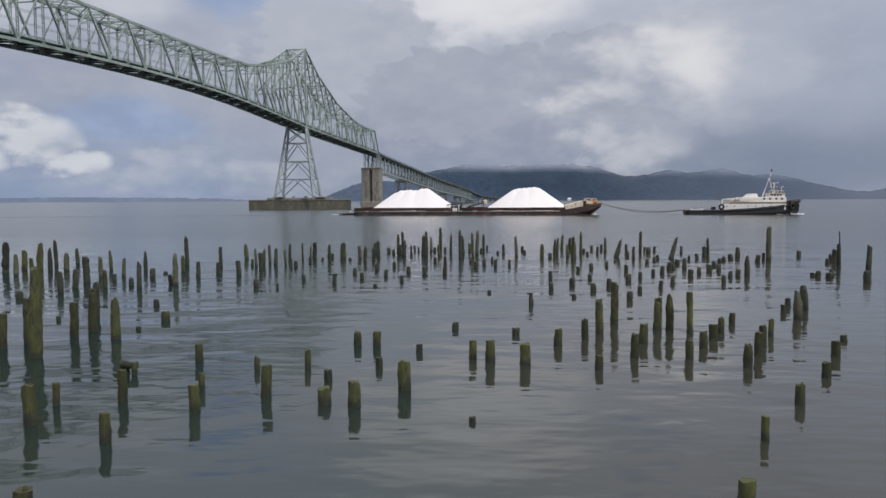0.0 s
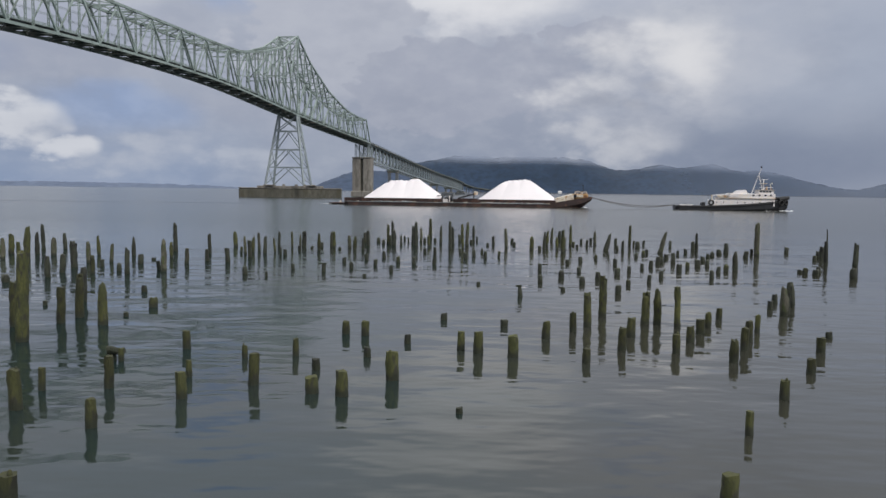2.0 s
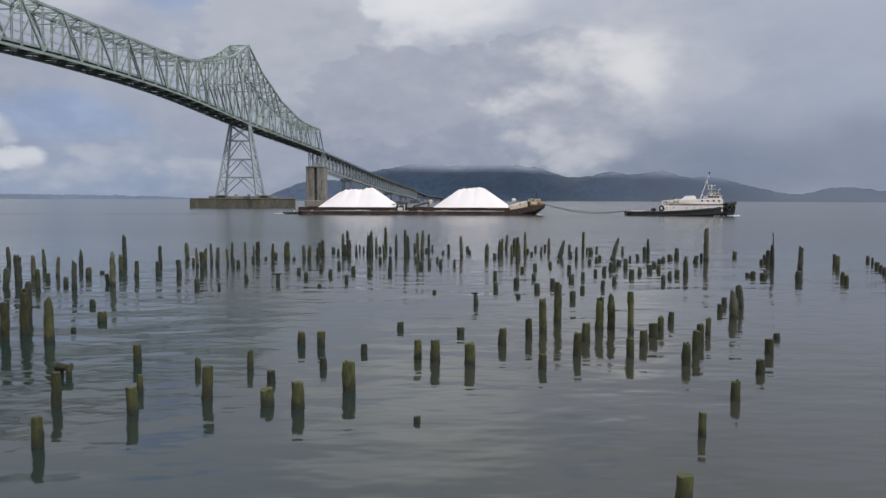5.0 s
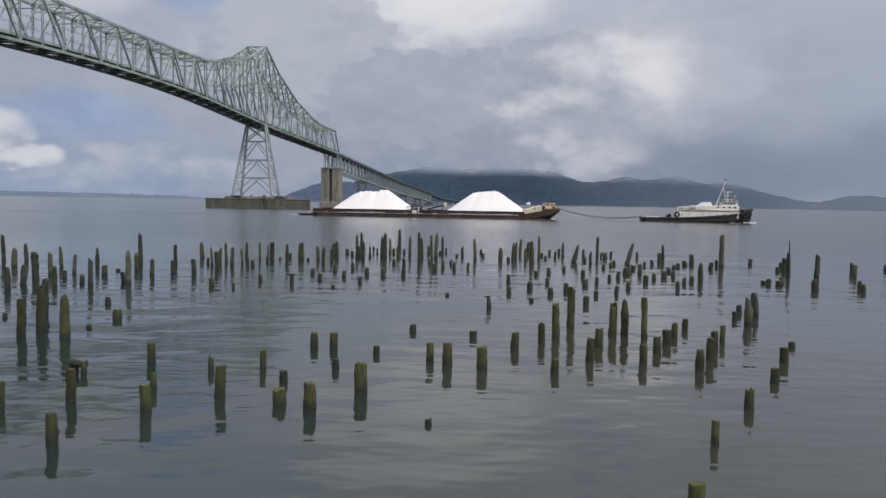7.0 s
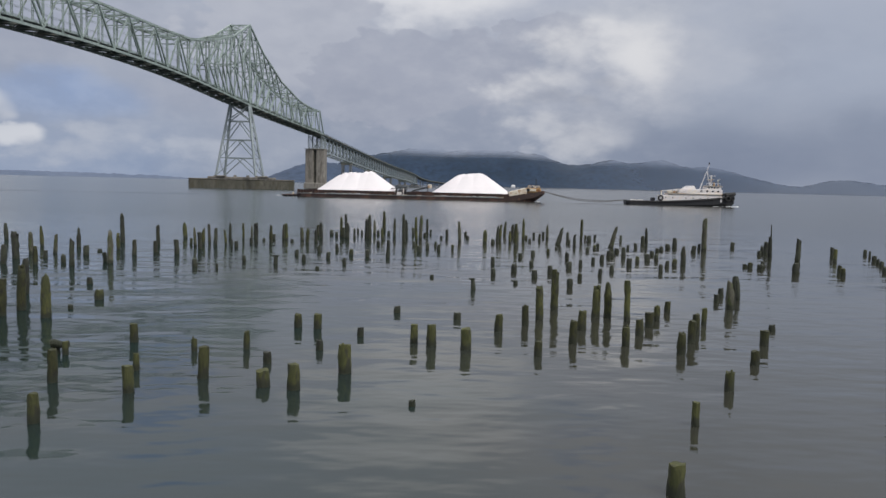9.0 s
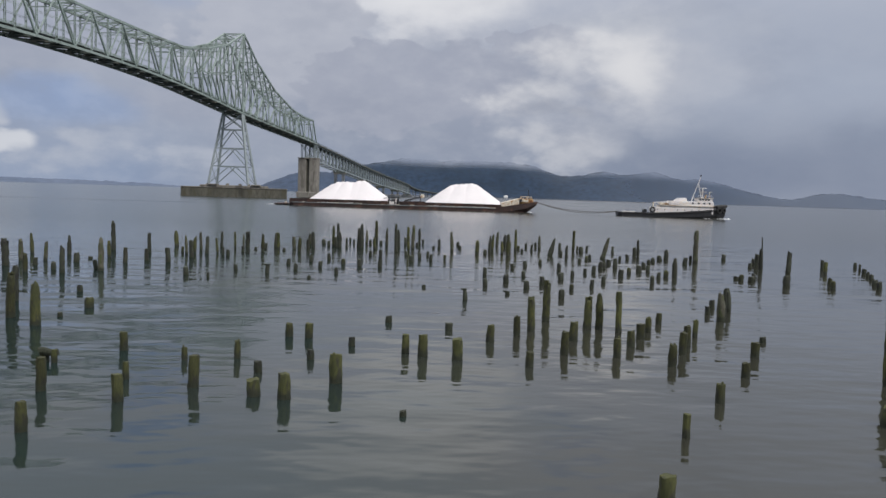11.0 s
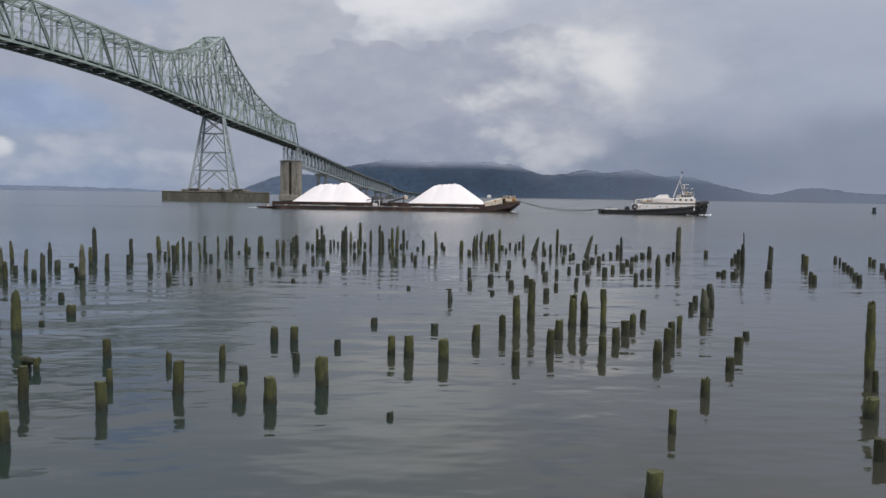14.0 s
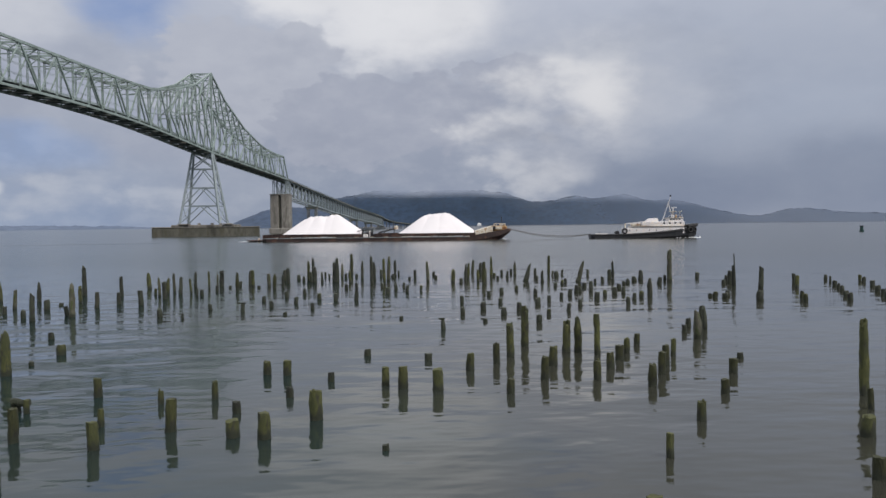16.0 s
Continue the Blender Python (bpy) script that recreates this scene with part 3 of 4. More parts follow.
def viaduct():
    b = thing("approach_viaduct", BRIDGE, "grey steel deck-truss viaduct that runs down to the far shore", "bridge")
    y0, span, n = 196.6, 119.0, 8
    for i in range(5):
        for j in range(n):
            ya, yb = y0 + span * (i + j / n), y0 + span * (i + (j + 1) / n)
            za, zb = road_z(ya), road_z(yb)
            da, db = 15.6 - 0.6 * i, 15.6 - 0.6 * i
            part("road_slab", beam((0, ya, za + 0.3), (0, yb, zb + 0.3), 12.4, 1.3), GIRDER, b)
            for x in (-4.4, 4.4):
                part("top_chord", beam((x, ya, za - 0.9), (x, yb, zb - 0.9), 0.8), STEEL, b)
                part("bottom_chord", beam((x, ya, za - da), (x, yb, zb - db), 1.0, 1.2), STEEL, b)
                part("vertical", beam((x, ya, za - da), (x, ya, za - 0.9), 1.2), STEEL, b)
                up = j % 2 == 0
                part("diagonal", beam((x, ya, za - (da if up else 0.9)), (x, yb, zb - (0.9 if up else db)), 0.24), STEEL, b)
            # cross frames coloured dark for the shade beneath the deck
            bm = beam((-4.4, ya, za - 1.2), (4.4, ya, za - 1.2), 0.6, 1.2)
            add_beam(bm, (-4.4, ya, za - 1.2), (4.4, ya, za - da), 0.4)
            add_beam(bm, (4.4, ya, za - 1.2), (-4.4, ya, za - da), 0.4)
            add_beam(bm, (-4.4, ya, za - da), (4.4, ya, za - da), 0.5)
            part("cross_frame", bm, GIRDER, b)
            for x in (-5.5, 5.5):
                bm = beam((x, ya, za + 1.9), (x, yb, zb + 1.9), 0.2, 0.3)
                for q in range(3):
                    f = q / 3
                    add_beam(bm, (x, ya + (yb - ya) * f, za + (zb - za) * f + 0.8), (x, ya + (yb - ya) * f, za + (zb - za) * f + 1.9), 0.2)
                part("railing", bm, GIRDER, b)
    ya, ye = y0 + 5 * span, 2700.0
    steps = 46
    for i in range(steps):
        u, v = ya + (ye - ya) * i / steps, ya + (ye - ya) * (i + 1) / steps
        part("road_slab", beam((0, u, road_z(u) - 0.4), (0, v, road_z(v) - 0.4), 11.0, 1.8), GIRDER, b)
        if i % 2 == 1 or i == 0:
            bm = beam((-4, u + 0.5, road_z(u) - 1.2), (-4, u + 0.5, -3), 1.6)
            add_beam(bm, (4, u + 0.5, road_z(u) - 1.2), (4, u + 0.5, -3), 1.6)
            add_beam(bm, (-5, u + 0.5, road_z(u) - 1.9), (5, u + 0.5, road_z(u) - 1.9), 1.6)
            part("trestle_bent", bm, PIER_GREY, b)
    for i in range(1, 6):
        y = y0 + span * i
        z = road_z(y) - (15.6 - 0.6 * min(i, 4)) - 0.5
        p = thing("viaduct_pier", BRIDGE @ pose(0, y, 0), "grey two-column concrete pier on a low footing", "bridge pier", "viaduct piers")
        for x in (-4.4, 4.4):
            part("column", solid((x - 1.5, -1.8, 4.0), (x + 1.5, 1.8, z - 3.2), 0.25), PIER_GREY, p)
            part("plinth", solid((x - 2.6, -3, 3.0), (x + 2.6, 3, 4.4), 0.2), CONCRETE, p)
        part("cap", solid((-6.6, -2.0, z - 3.2), (6.6, 2.0, z), 0.3), GIRDER, p)
        part("footing", solid((-9.6, -6, -3), (9.6, 6, 3.2), 0.3), PIER_GREY, p)


main_bridge()
tower_footing(0.0)
tower_footing(-28 * BAY)
anchor_pier()
viaduct()


# ---- barge, salt and tug ----
BARGE = pose(-38.4, 357.7, 0, 0, 0, -6.9)       # stern on the waterline, x towards the bow
BEAM = 11.0


def hull_mesh(stations):
    """Hull from stations (x, half breadth at deck, half breadth at bottom, deck height, bottom height)."""
    bm = bmesh.new()
    rings = []
    for x, hd, hb, zd, zb in stations:
        rings.append([bm.verts.new(p) for p in ((x, -hd, zd), (x, -hd * 0.98 - hb * 0.02, zd * 0.45 + zb * 0.55), (x, -hb, zb), (x, hb, zb), (x, hd * 0.98 + hb * 0.02, zd * 0.45 + zb * 0.55), (x, hd, zd))])
    for a, b in zip(rings, rings[1:]):
        for k in range(6):
            bm.faces.new((a[k], b[k], b[(k + 1) % 6], a[(k + 1) % 6]))
    bm.faces.new(rings[0])
    bm.faces.new(rings[-1][::-1])
    bmesh.ops.recalc_face_normals(bm, faces=bm.faces)
    return bm


def barge():
    b = thing("cargo_barge", BARGE, "long rusty dark steel deck barge loaded with white salt", "barge")
    part("hull", hull_mesh([(0, 9.5, 9.0, 1.5, -0.2), (2, 11.2, 11.0, 1.6, -1.5), (90, 11.2, 11.0, 1.7, -1.5), (98, 11.0, 10.2, 3.2, -1.2), (104, 10.0, 8.0, 4.2, 0.2), (108.2, 8.0, 5.0, 4.9, 3.2)]), HULL, b)
    part("rubbing_strake", solid((1, -11.45, 1.38), (90, -11.2, 1.58)), STEEL, b, "worn grey deck edge")
    for x0, x1 in ((0.5, 43.0), (48.5, 92.6)):
        for y in (-BEAM, BEAM):
            part("bin_wall", solid((x0, y - 0.12, 1.5), (x1, y + 0.12, 3.0)), HULL, b)
            part("wall_cap", solid((x0, y - 0.28, 3.0), (x1, y + 0.28, 3.15)), HULL, b)
            n = int((x1 - x0) / 1.3)
            for i in range(n + 1):
                x = x0 + (x1 - x0) * i / n
                yy = y + (0.32 if y > 0 else -0.32)
                part("rib", solid((x - 0.09, yy - 0.2, 1.5), (x + 0.09, yy + 0.2, 3.0)), HULL, b)
        for x in (x0, x1):
            part("end_wall", solid((x - 0.1, -BEAM + 0.12, 1.5), (x + 0.1, BEAM - 0.12, 2.9)), HULL, b)
    part("stern_platform", solid((-7.0, -9.2, 0.25), (0.4, 9.2, 0.8), 0.1), HULL, b, "low stern platform just above the water")
    part("stern_bitt", tube([(-2.2, -7.5, 0.8), (-2.2, -7.5, 1.7)], 0.35, 8), CREAM, b)
    # pale scuffs and hatch plates along the side
    for i in range(11):
        x = 6 + i * 8.1 + 2 * math.sin(i * 5.1)
        part("side_plate", solid((x, -11.34, 1.42), (x + 1.2 + 0.8 * math.sin(i * 3.3) ** 2, -11.2, 1.85)), CREAM, b)
    # machinery in the gap between the holds
    part("winch_house", solid((43.8, -9, 1.6), (45.6, -5, 2.9), 0.1), WHITE, b, "white deck house")
    part("ladder_frame", beam((46.8, -9.5, 1.6), (46.8, -9.5, 4.4), 0.35), WHITE, b)
    part("winch", tube([(44.2, -2.5, 3.0), (47.5, -2.5, 3.0)], 1.2, 12), BLACK, b)
    part("winch_stand", solid((44.0, -3.4, 1.6), (47.7, -1.6, 2.4)), BLACK, b)
    part("walkway", beam((41, -6, 4.3), (48, -6, 4.9), 0.9, 0.35), BLACK, b)
    part("walkway_post", beam((43.4, -6, 1.6), (43.4, -6, 4.5), 0.4), BLACK, b)
    part("walkway_post", beam((47.6, -6, 1.6), (47.6, -6, 4.8), 0.4), BLACK, b)
    part("conveyor", beam((49.5, 4, 3.4), (57.5, 4, 5.4), 1.1, 0.6), BLACK, b)
    part("conveyor_post", beam((52, 4, 1.6), (52, 4, 4.0), 0.4), BLACK, b)
    part("conveyor_post", beam((56.5, 4, 1.6), (56.5, 4, 5.0), 0.4), BLACK, b)
    part("conveyor_head", solid((56.6, 3.2, 4.8), (58.2, 4.8, 6.5), 0.2), CREAM, b)
    # bow
    bm = bmesh.new()
    v = [bm.verts.new(p) for p in ((92.8, -10.2, 2.0), (100.4, -9.4, 3.4), (100.4, -9.4, 6.0), (92.8, -10.2, 3.9), (92.8, 10.2, 2.0), (100.4, 9.4, 3.4), (100.4, 9.4, 6.0), (92.8, 10.2, 3.9))]
    for f in ((0, 1, 2, 3), (7, 6, 5, 4), (3, 2, 6, 7), (1, 5, 6, 2), (0, 3, 7, 4), (0, 4, 5, 1)):
        bm.faces.new([v[i] for i in f])
    part("ramp", bm, CREAM, b, "cream painted bow ramp")
    part("breakwater", solid((100.6, -8.4, 3.6), (106.6, 8.4, 6.1), 0.5), RUST, b, "ochre and rust bow breakwater")
    for i in range(5):
        x = 100.9 + i * 1.25
        part("rail_post", tube([(x, -8.2, 6.0), (x, -8.2, 7.0)], 0.12, 6), CREAM, b)
    part("rail", tube([(100.9, -8.2, 7.0), (105.9, -8.2, 6.9)], 0.14, 6), CREAM, b)
    part("locker", solid((101.4, -8.7, 4.6), (104.4, -8.35, 5.7), 0.05), CREAM, b)
    part("fairlead", tube([(101.0, -8.6, 5.2), (101.0, -9.6, 5.2)], 0.7, 14), BLACK, b)
    for x, h in ((101.2, 6.6), (103.9, 6.9), (105.6, 6.7)):
        part("bollard", tube([(x, -7.2, 5.6), (x, -7.2, h)], 0.42, 10), CREAM, b)
    part("bow_mast", tube([(104.9, 0, 5.8), (104.9, 0, 9.4)], 0.14, 6), BLACK, b)
    part("bow_lamp", tube([(104.9, 0, 9.4), (104.9, 0, 9.9)], 0.3, 8), BLACK, b)


def salt_mound(name, cones, x0, x1, seed):
    nx, ny = 110, 60
    bm = bmesh.new()
    grid = []
    for i in range(nx + 1):
        x = x0 + (x1 - x0) * i / nx
        row = []
        for j in range(ny + 1):
            y = -10.7 + 21.4 * j / ny
            z = -1.0
            for cx, cy, h in cones:
                r = math.hypot(x - cx, (y - cy) * 1.26)
                z = max(z, h - 0.70 * math.sqrt(r * r + 0.5) + 0.5)
            z += 0.035 * noise.fractal(Vector((x, y, seed)) * 0.45, 1.0, 2.0, 4)
            row.append(bm.verts.new((x, y, max(1.7, 2.95 + z))))
        grid.append(row)
    for i in range(nx):
        for j in range(ny):
            bm.faces.new((grid[i][j], grid[i + 1][j], grid[i + 1][j + 1], grid[i][j + 1]))
    ob = new(name, mesh_of(name, bm, SALT, True))
    ob.matrix_world = BARGE
    return tagged(ob, "tall conical mound of white salt on the barge deck", "salt mound", "salt mounds on the barge")


def spilled_salt(x0, x1, seed):
    """A low uneven ridge of salt that has run out along the deck edge."""
    rnd = random.Random(seed)
    bm = bmesh.new()
    n = int((x1 - x0) / 0.5)
    rows = []
    for i in range(n + 1):
        x = x0 + (x1 - x0) * i / n
        h = max(0.02, 0.22 + 0.5 * noise.noise(Vector((x * 0.35, seed, 0))) + rnd.uniform(-0.08, 0.08)) if 0 < i < n else 0.02
        rows.append([bm.verts.new(p) for p in ((x, -11.18, 1.66), (x, -11.10, 1.66 + h), (x, -10.98, 1.68 + h), (x, -10.9, 1.66))])
    for a, c in zip(rows, rows[1:]):
        for k in range(3):
            bm.faces.new((a[k], c[k], c[k + 1], a[k + 1]))
    ob = new("spilled_salt", mesh_of("spilled_salt", bm, SALT, True))
    ob.matrix_world = BARGE
    return tagged(ob, "thin line of spilled white salt along the deck edge", "salt", kind="stuff")


def arc(n, f):
    return [f(i / n) for i in range(n + 1)]


TUG = pose(103.0, 334.6, 0, 0, 0, -8.5)         # stern on the waterline, x towards the bow


def tug():
    t = thing("tugboat", TUG, "white and black sea-going tugboat under way", "boat")
    part("hull", hull_mesh([(0, 4.2, 3.4, 1.8, 0.3), (1.5, 5.2, 4.6, 1.85, -1.5), (14, 5.6, 5.0, 1.9, -1.5), (26, 5.6, 4.8, 2.6, -1.5), (36, 5.2, 3.6, 3.5, -1.5), (42, 3.6, 1.8, 4.5, -1.2), (45, 1.9, 0.5, 5.0, 0.0), (46.2, 0.5, 0.2, 5.2, 1.5)]), BLACK, t, "black painted hull")
    part("rubbing_strake", tube([(0.5, -5.0, 1.4), (14, -5.75, 1.45), (26, -5.75, 2.0), (36, -5.3, 2.9), (42, -3.8, 3.8)], 0.28, 6), RUBBER, t)
    part("stern_mark", solid((1.6, -5.1, 1.8), (7.0, -4.9, 2.3)), WHITE, t)
    bm = bmesh.new()
    for x0, x1, y, z0, z1 in ((14.6, 40.0, 4.3, 1.8, 4.3), (17.5, 40.0, 4.1, 4.3, 5.1)):
        add_box(bm, (x0, -y, z0), (x1, y, z1), 0.12)
    part("deck_house", bm, WHITE, t)
    part("upper_house", solid((22.0, -3.9, 5.1), (40.2, 3.9, 7.2), 0.15), WHITE, t)
    part("boat_deck", solid((17.2, -4.6, 5.08), (40.3, 4.6, 5.28)), CREAM, t)
    bm = bmesh.new()
    v = [bm.verts.new(p) for p in ((22.0, -2.4, 5.2), (30.0, -2.4, 5.2), (29.0, -2.1, 8.7), (25.6, -2.1, 8.5), (22.0, 2.4, 5.2), (30.0, 2.4, 5.2), (29.0, 2.1, 8.7), (25.6, 2.1, 8.5))]
    for f in ((0, 1, 2, 3), (7, 6, 5, 4), (3, 2, 6, 7), (1, 5, 6, 2), (0, 3, 7, 4), (0, 4, 5, 1)):
        bm.faces.new([v[i] for i in f])
    bmesh.ops.bevel(bm, geom=list(bm.edges), offset=0.25, segments=2, affect="EDGES")
    part("funnel_casing", bm, WHITE, t)
    wheel = part("wheelhouse", solid((33.6, -3.2, 7.2), (39.8, 3.2, 8.6), 0.15), WHITE, t)
    for x in (34.1, 35.3, 36.5, 37.7):
        part("pane", solid((x, -3.26, 7.75), (x + 0.9, -3.19, 8.3)), GLASS, wheel)
    for y in (-2.6, -1.2, 0.2, 1.6):
        part("pane", solid((39.77, y, 7.75), (39.85, y + 1.1, 8.3)), GLASS, wheel)
    part("wheelhouse_roof", solid((33.2, -3.5, 8.6), (40.1, 3.5, 8.76), 0.04), CREAM, t)
    for x in (16.5, 19.5, 25.0, 28.0, 31.0, 34.0, 37.0):
        part("porthole", tube([(x, -4.26, 3.4), (x, -4.36, 3.4)], 0.24, 10), GLASS, t)
    for x in (31.0, 33.4, 35.8, 38.0):
        part("cabin_window", solid((x, -3.98, 6.1), (x + 0.8, -3.88, 6.8)), GLASS, t)
    part("mast", tube([(31.6, 0, 7.4), (35.2, 0, 18.0)], 0.22, 8, 0.10), WHITE, t)
    part("mast_stay", tube([(35.8, 0, 8.7), (34.2, 0, 15.0)], 0.16, 6), WHITE, t)
    part("mast_lamp", tube([(35.1, 0, 18.0), (35.1, 0, 18.7)], 0.34, 8), BLACK, t)
    part("yard", beam((33.9, -1.6, 14.4), (33.9, 1.6, 14.4), 0.16), WHITE, t)
    part("radar_mast", tube([(36.2, 0, 8.7), (36.2, 0, 13.0)], 0.26, 8), WHITE, t)
    part("radar_platform", solid((34.6, -1.3, 11.3), (37.4, 1.3, 11.55)), CREAM, t)
    part("radar", solid((35.0, -1.5, 12.9), (37.6, -1.2, 13.2), 0.05), WHITE, t)
    part("monitor", tube([(39.0, -1.6, 8.7), (38.6, -1.6, 11.2), (39.6, -1.6, 11.5)], 0.2, 6), CREAM, t)
    part("searchlight", tube([(37.9, 1.5, 8.7), (37.9, 1.5, 10.2)], 0.42, 10), RUST, t)
    for k in range(9):
        x = 18.0 + k * 1.2
        part("stanchion", tube([(x, -4.4, 5.25), (x, -4.4, 6.35)], 0.06, 5), WHITE, t)
    part("handrail", tube([(18.0, -4.4, 6.35), (27.6, -4.4, 6.35)], 0.08, 5), WHITE, t)
    for k in range(6):
        x = 33.5 + k * 1.15
        part("stanchion", tube([(x, -3.4, 8.72), (x, -3.4, 9.75)], 0.06, 5), WHITE, t)
    part("handrail", tube([(33.5, -3.4, 9.75), (39.3, -3.4, 9.75)], 0.08, 5), WHITE, t)
    part("crane_post", tube([(15.0, -2.0, 4.2), (15.0, -2.0, 6.4)], 0.3, 8), CREAM, t, "cream painted crane post")
    part("crane_boom", beam((15.0, -2.0, 6.2), (21.5, -2.0, 6.9), 0.3, 0.35), WHITE, t)
    part("workboat", hull_mesh([(17.6, 0.5, 0.3, 6.5, 5.7), (18.6, 0.9, 0.6, 6.3, 5.35), (21.4, 0.9, 0.6, 6.3, 5.35), (22.6, 0.3, 0.15, 6.6, 5.8)]), CREAM, t)
    part("tow_winch", tube([(11.8, -1.8, 2.5), (11.8, 1.8, 2.5)], 0.8, 14), BLACK, t)
    part("tow_staple", beam((4.0, -1.5, 1.7), (4.0, -1.5, 3.0), 0.3), BLACK, t)

    def tyre(p, axis, r, name):
        bm = bmesh.new()
        rings = []
        ax = Vector(axis).normalized()
        u = ax.cross(Vector((0, 0, 1))).normalized()
        w = u.cross(ax)
        for i in range(14):
            a = math.tau * i / 14
            d = math.cos(a) * u + math.sin(a) * w
            rings.append([bm.verts.new(Vector(p) + d * (r + 0.38 * r * math.cos(q)) + ax * (0.38 * r * math.sin(q))) for q in (math.tau * k / 8 for k in range(8))])
        for i in range(14):
            a, b = rings[i], rings[(i + 1) % 14]
            for k in range(8):
                bm.faces.new((a[k], b[k], b[(k + 1) % 8], a[(k + 1) % 8]))
        bmesh.ops.recalc_face_normals(bm, faces=bm.faces)
        part(name, bm, RUBBER, t, "black tyre fender", True)

    tyre((14.2, -5.5, 3.2), (0.1, -1, 0), 0.95, "tyre_fender")
    tyre((42.6, -4.0, 3.4), (0.5, -1, 0), 1.05, "tyre_fender")
    tyre((44.9, -2.4, 3.6), (0.9, -1, 0), 1.0, "tyre_fender")
    part("bow_fender", tube([(41.5, -4.0, 4.8), (44.6, -2.4, 5.3), (46.3, 0, 5.5), (44.6, 2.4, 5.3), (41.5, 4.0, 4.8)], 0.75, 8), RUBBER, t, "thick black rubber bow fender")
    part("bow_bitt", tube([(41.0, 0, 4.6), (41.0, 0, 6.2)], 0.35, 8), BLACK, t)


def tow_line():
    a = BARGE @ Vector((107.6, -2.0, 4.8))
    c = TUG @ Vector((0.6, 0.0, 2.0))
    for sag, off in ((1.9, 0.0), (2.5, -2.6)):
        b = Vector((a.x, a.y + off, a.z))
        pts = arc(24, lambda f: b.lerp(c, f) - Vector((0, 0, sag * 4 * f * (1 - f) * 0.7 + sag * 0.3 * math.sin(math.pi * f))))
        pts = [Vector((p.x, p.y, max(p.z, 0.05))) for p in pts]
        ob = new("tow_line", mesh_of("tow_line", tube(pts, 0.12, 6), ROPE))
        tagged(ob, "dark sagging tow line from tug to barge", "rope", "tow lines")


def foam(name, m, length, width, seed, label):
    """Broken white water: small low flecks."""
    rnd = random.Random(seed)
    bm = bmesh.new()
    for _ in range(int(length * 5)):
        f = rnd.random()
        x, y = f * length, rnd.gauss(0, 0.35) * width * (0.4 + f * 0.6)
        a, r = rnd.uniform(0, 6.3), rnd.uniform(0.2, 0.8)
        h = rnd.uniform(0.15, 0.6) * (1 - f * 0.7)
        c = bm.verts.new((x, y, h))
        ring = [bm.verts.new((x + 1.6 * r * math.cos(a + k * 1.05) * rnd.uniform(0.6, 1.2), y + r * math.sin(a + k * 1.05) * rnd.uniform(0.6, 1.2), -0.02)) for k in range(6)]
        for k in range(6):
            bm.faces.new((c, ring[k], ring[(k + 1) % 6]))
    ob = new(name, mesh_of(name, bm, FOAM, True))
    ob.matrix_world = m
    return tagged(ob, label, "foam", kind="stuff")


def wake_line():
    """A long low swell that the tow has left across the river."""
    bm = bmesh.new()
    rows = []
    for i in range(121):
        f = i / 120
        x = -40 - 190 * f
        y0 = 351 - 26 * f + 1.2 * noise.noise(Vector((f * 9, 0, 0)))
        row = []
        for j in range(25):
            w = (j - 12) / 12
            z = (0.16 * math.cos(w * 9.4) * (1 - w * w) ** 2) * (0.8 + 0.4 * noise.noise(Vector((f * 14, w, 2)))) + 0.012
            row.append(bm.verts.new((x, y0 + w * 9.0, z * (1 - abs(w)) + 0.006)))
        rows.append(row)
    for a, c in zip(rows, rows[1:]):
        for j in range(24):
            bm.faces.new((a[j], a[j + 1], c[j + 1], c[j]))
    bmesh.ops.recalc_face_normals(bm, faces=bm.faces)
    ob = new("wake_swell", mesh_of("wake_swell", bm, WATER, True))
    return tagged(ob, "long low swell left behind on the river", "wave", kind="stuff")


wake_line()
barge()
salt_mound("salt_mound", [(19.8, 0, 8.0), (21.9, 0.6, 8.2), (24.0, -0.5, 8.3), (26.2, 0.4, 8.1), (29.2, 0, 8.8), (31.2, 0, 8.9), (17.5, 0, 7.0)], 4.5, 42.6, 1.0)
salt_mound("salt_mound", [(71.0, 0, 8.2), (72.8, 0.5, 8.7), (75.0, -0.4, 8.8), (77.2, 0.3, 9.0), (79.4, 0, 9.2), (81.0, 0, 8.8)], 57.5, 92.3, 7.0)
spilled_salt(60.0, 88.0, 3)
spilled_salt(14.0, 31.0, 5)
tug()
tow_line()
foam("bow_wave", TUG @ pose(44.5, -1.4, 0, 0, 0, 195), 9.0, 1.6, 3, "white foam at the tugboat's bow")
foam("bow_wave", TUG @ pose(47.5, -1.0, 0, 0, 0, 215), 4.0, 1.8, 4, "white foam ahead of the tugboat")
foam("bow_wave", BARGE @ pose(106.5, -5.5, 0, 0, 0, 190), 7.0, 1.6, 5, "white foam under the barge's bow")
foam("wake", BARGE @ pose(-1.0, -4.0, 0, 0, 0, 178), 11.0, 4.0, 6, "churned white wake behind the barge")


def channel_marker():
    t = thing("channel_buoy", pose(301, 436, 0), "small dark green can-shaped channel buoy afloat on the river", "buoy")
    part("float", tube([(0, 0, -0.6), (0, 0, 0.7)], 1.35, 14), BUOY, t)
    part("body", tube([(0, 0, 0.7), (0, 0, 3.0)], 1.0, 12, 0.95), BUOY, t)
    part("cap", tube([(0, 0, 3.0), (0, 0, 3.5)], 1.15, 12), BLACK, t)


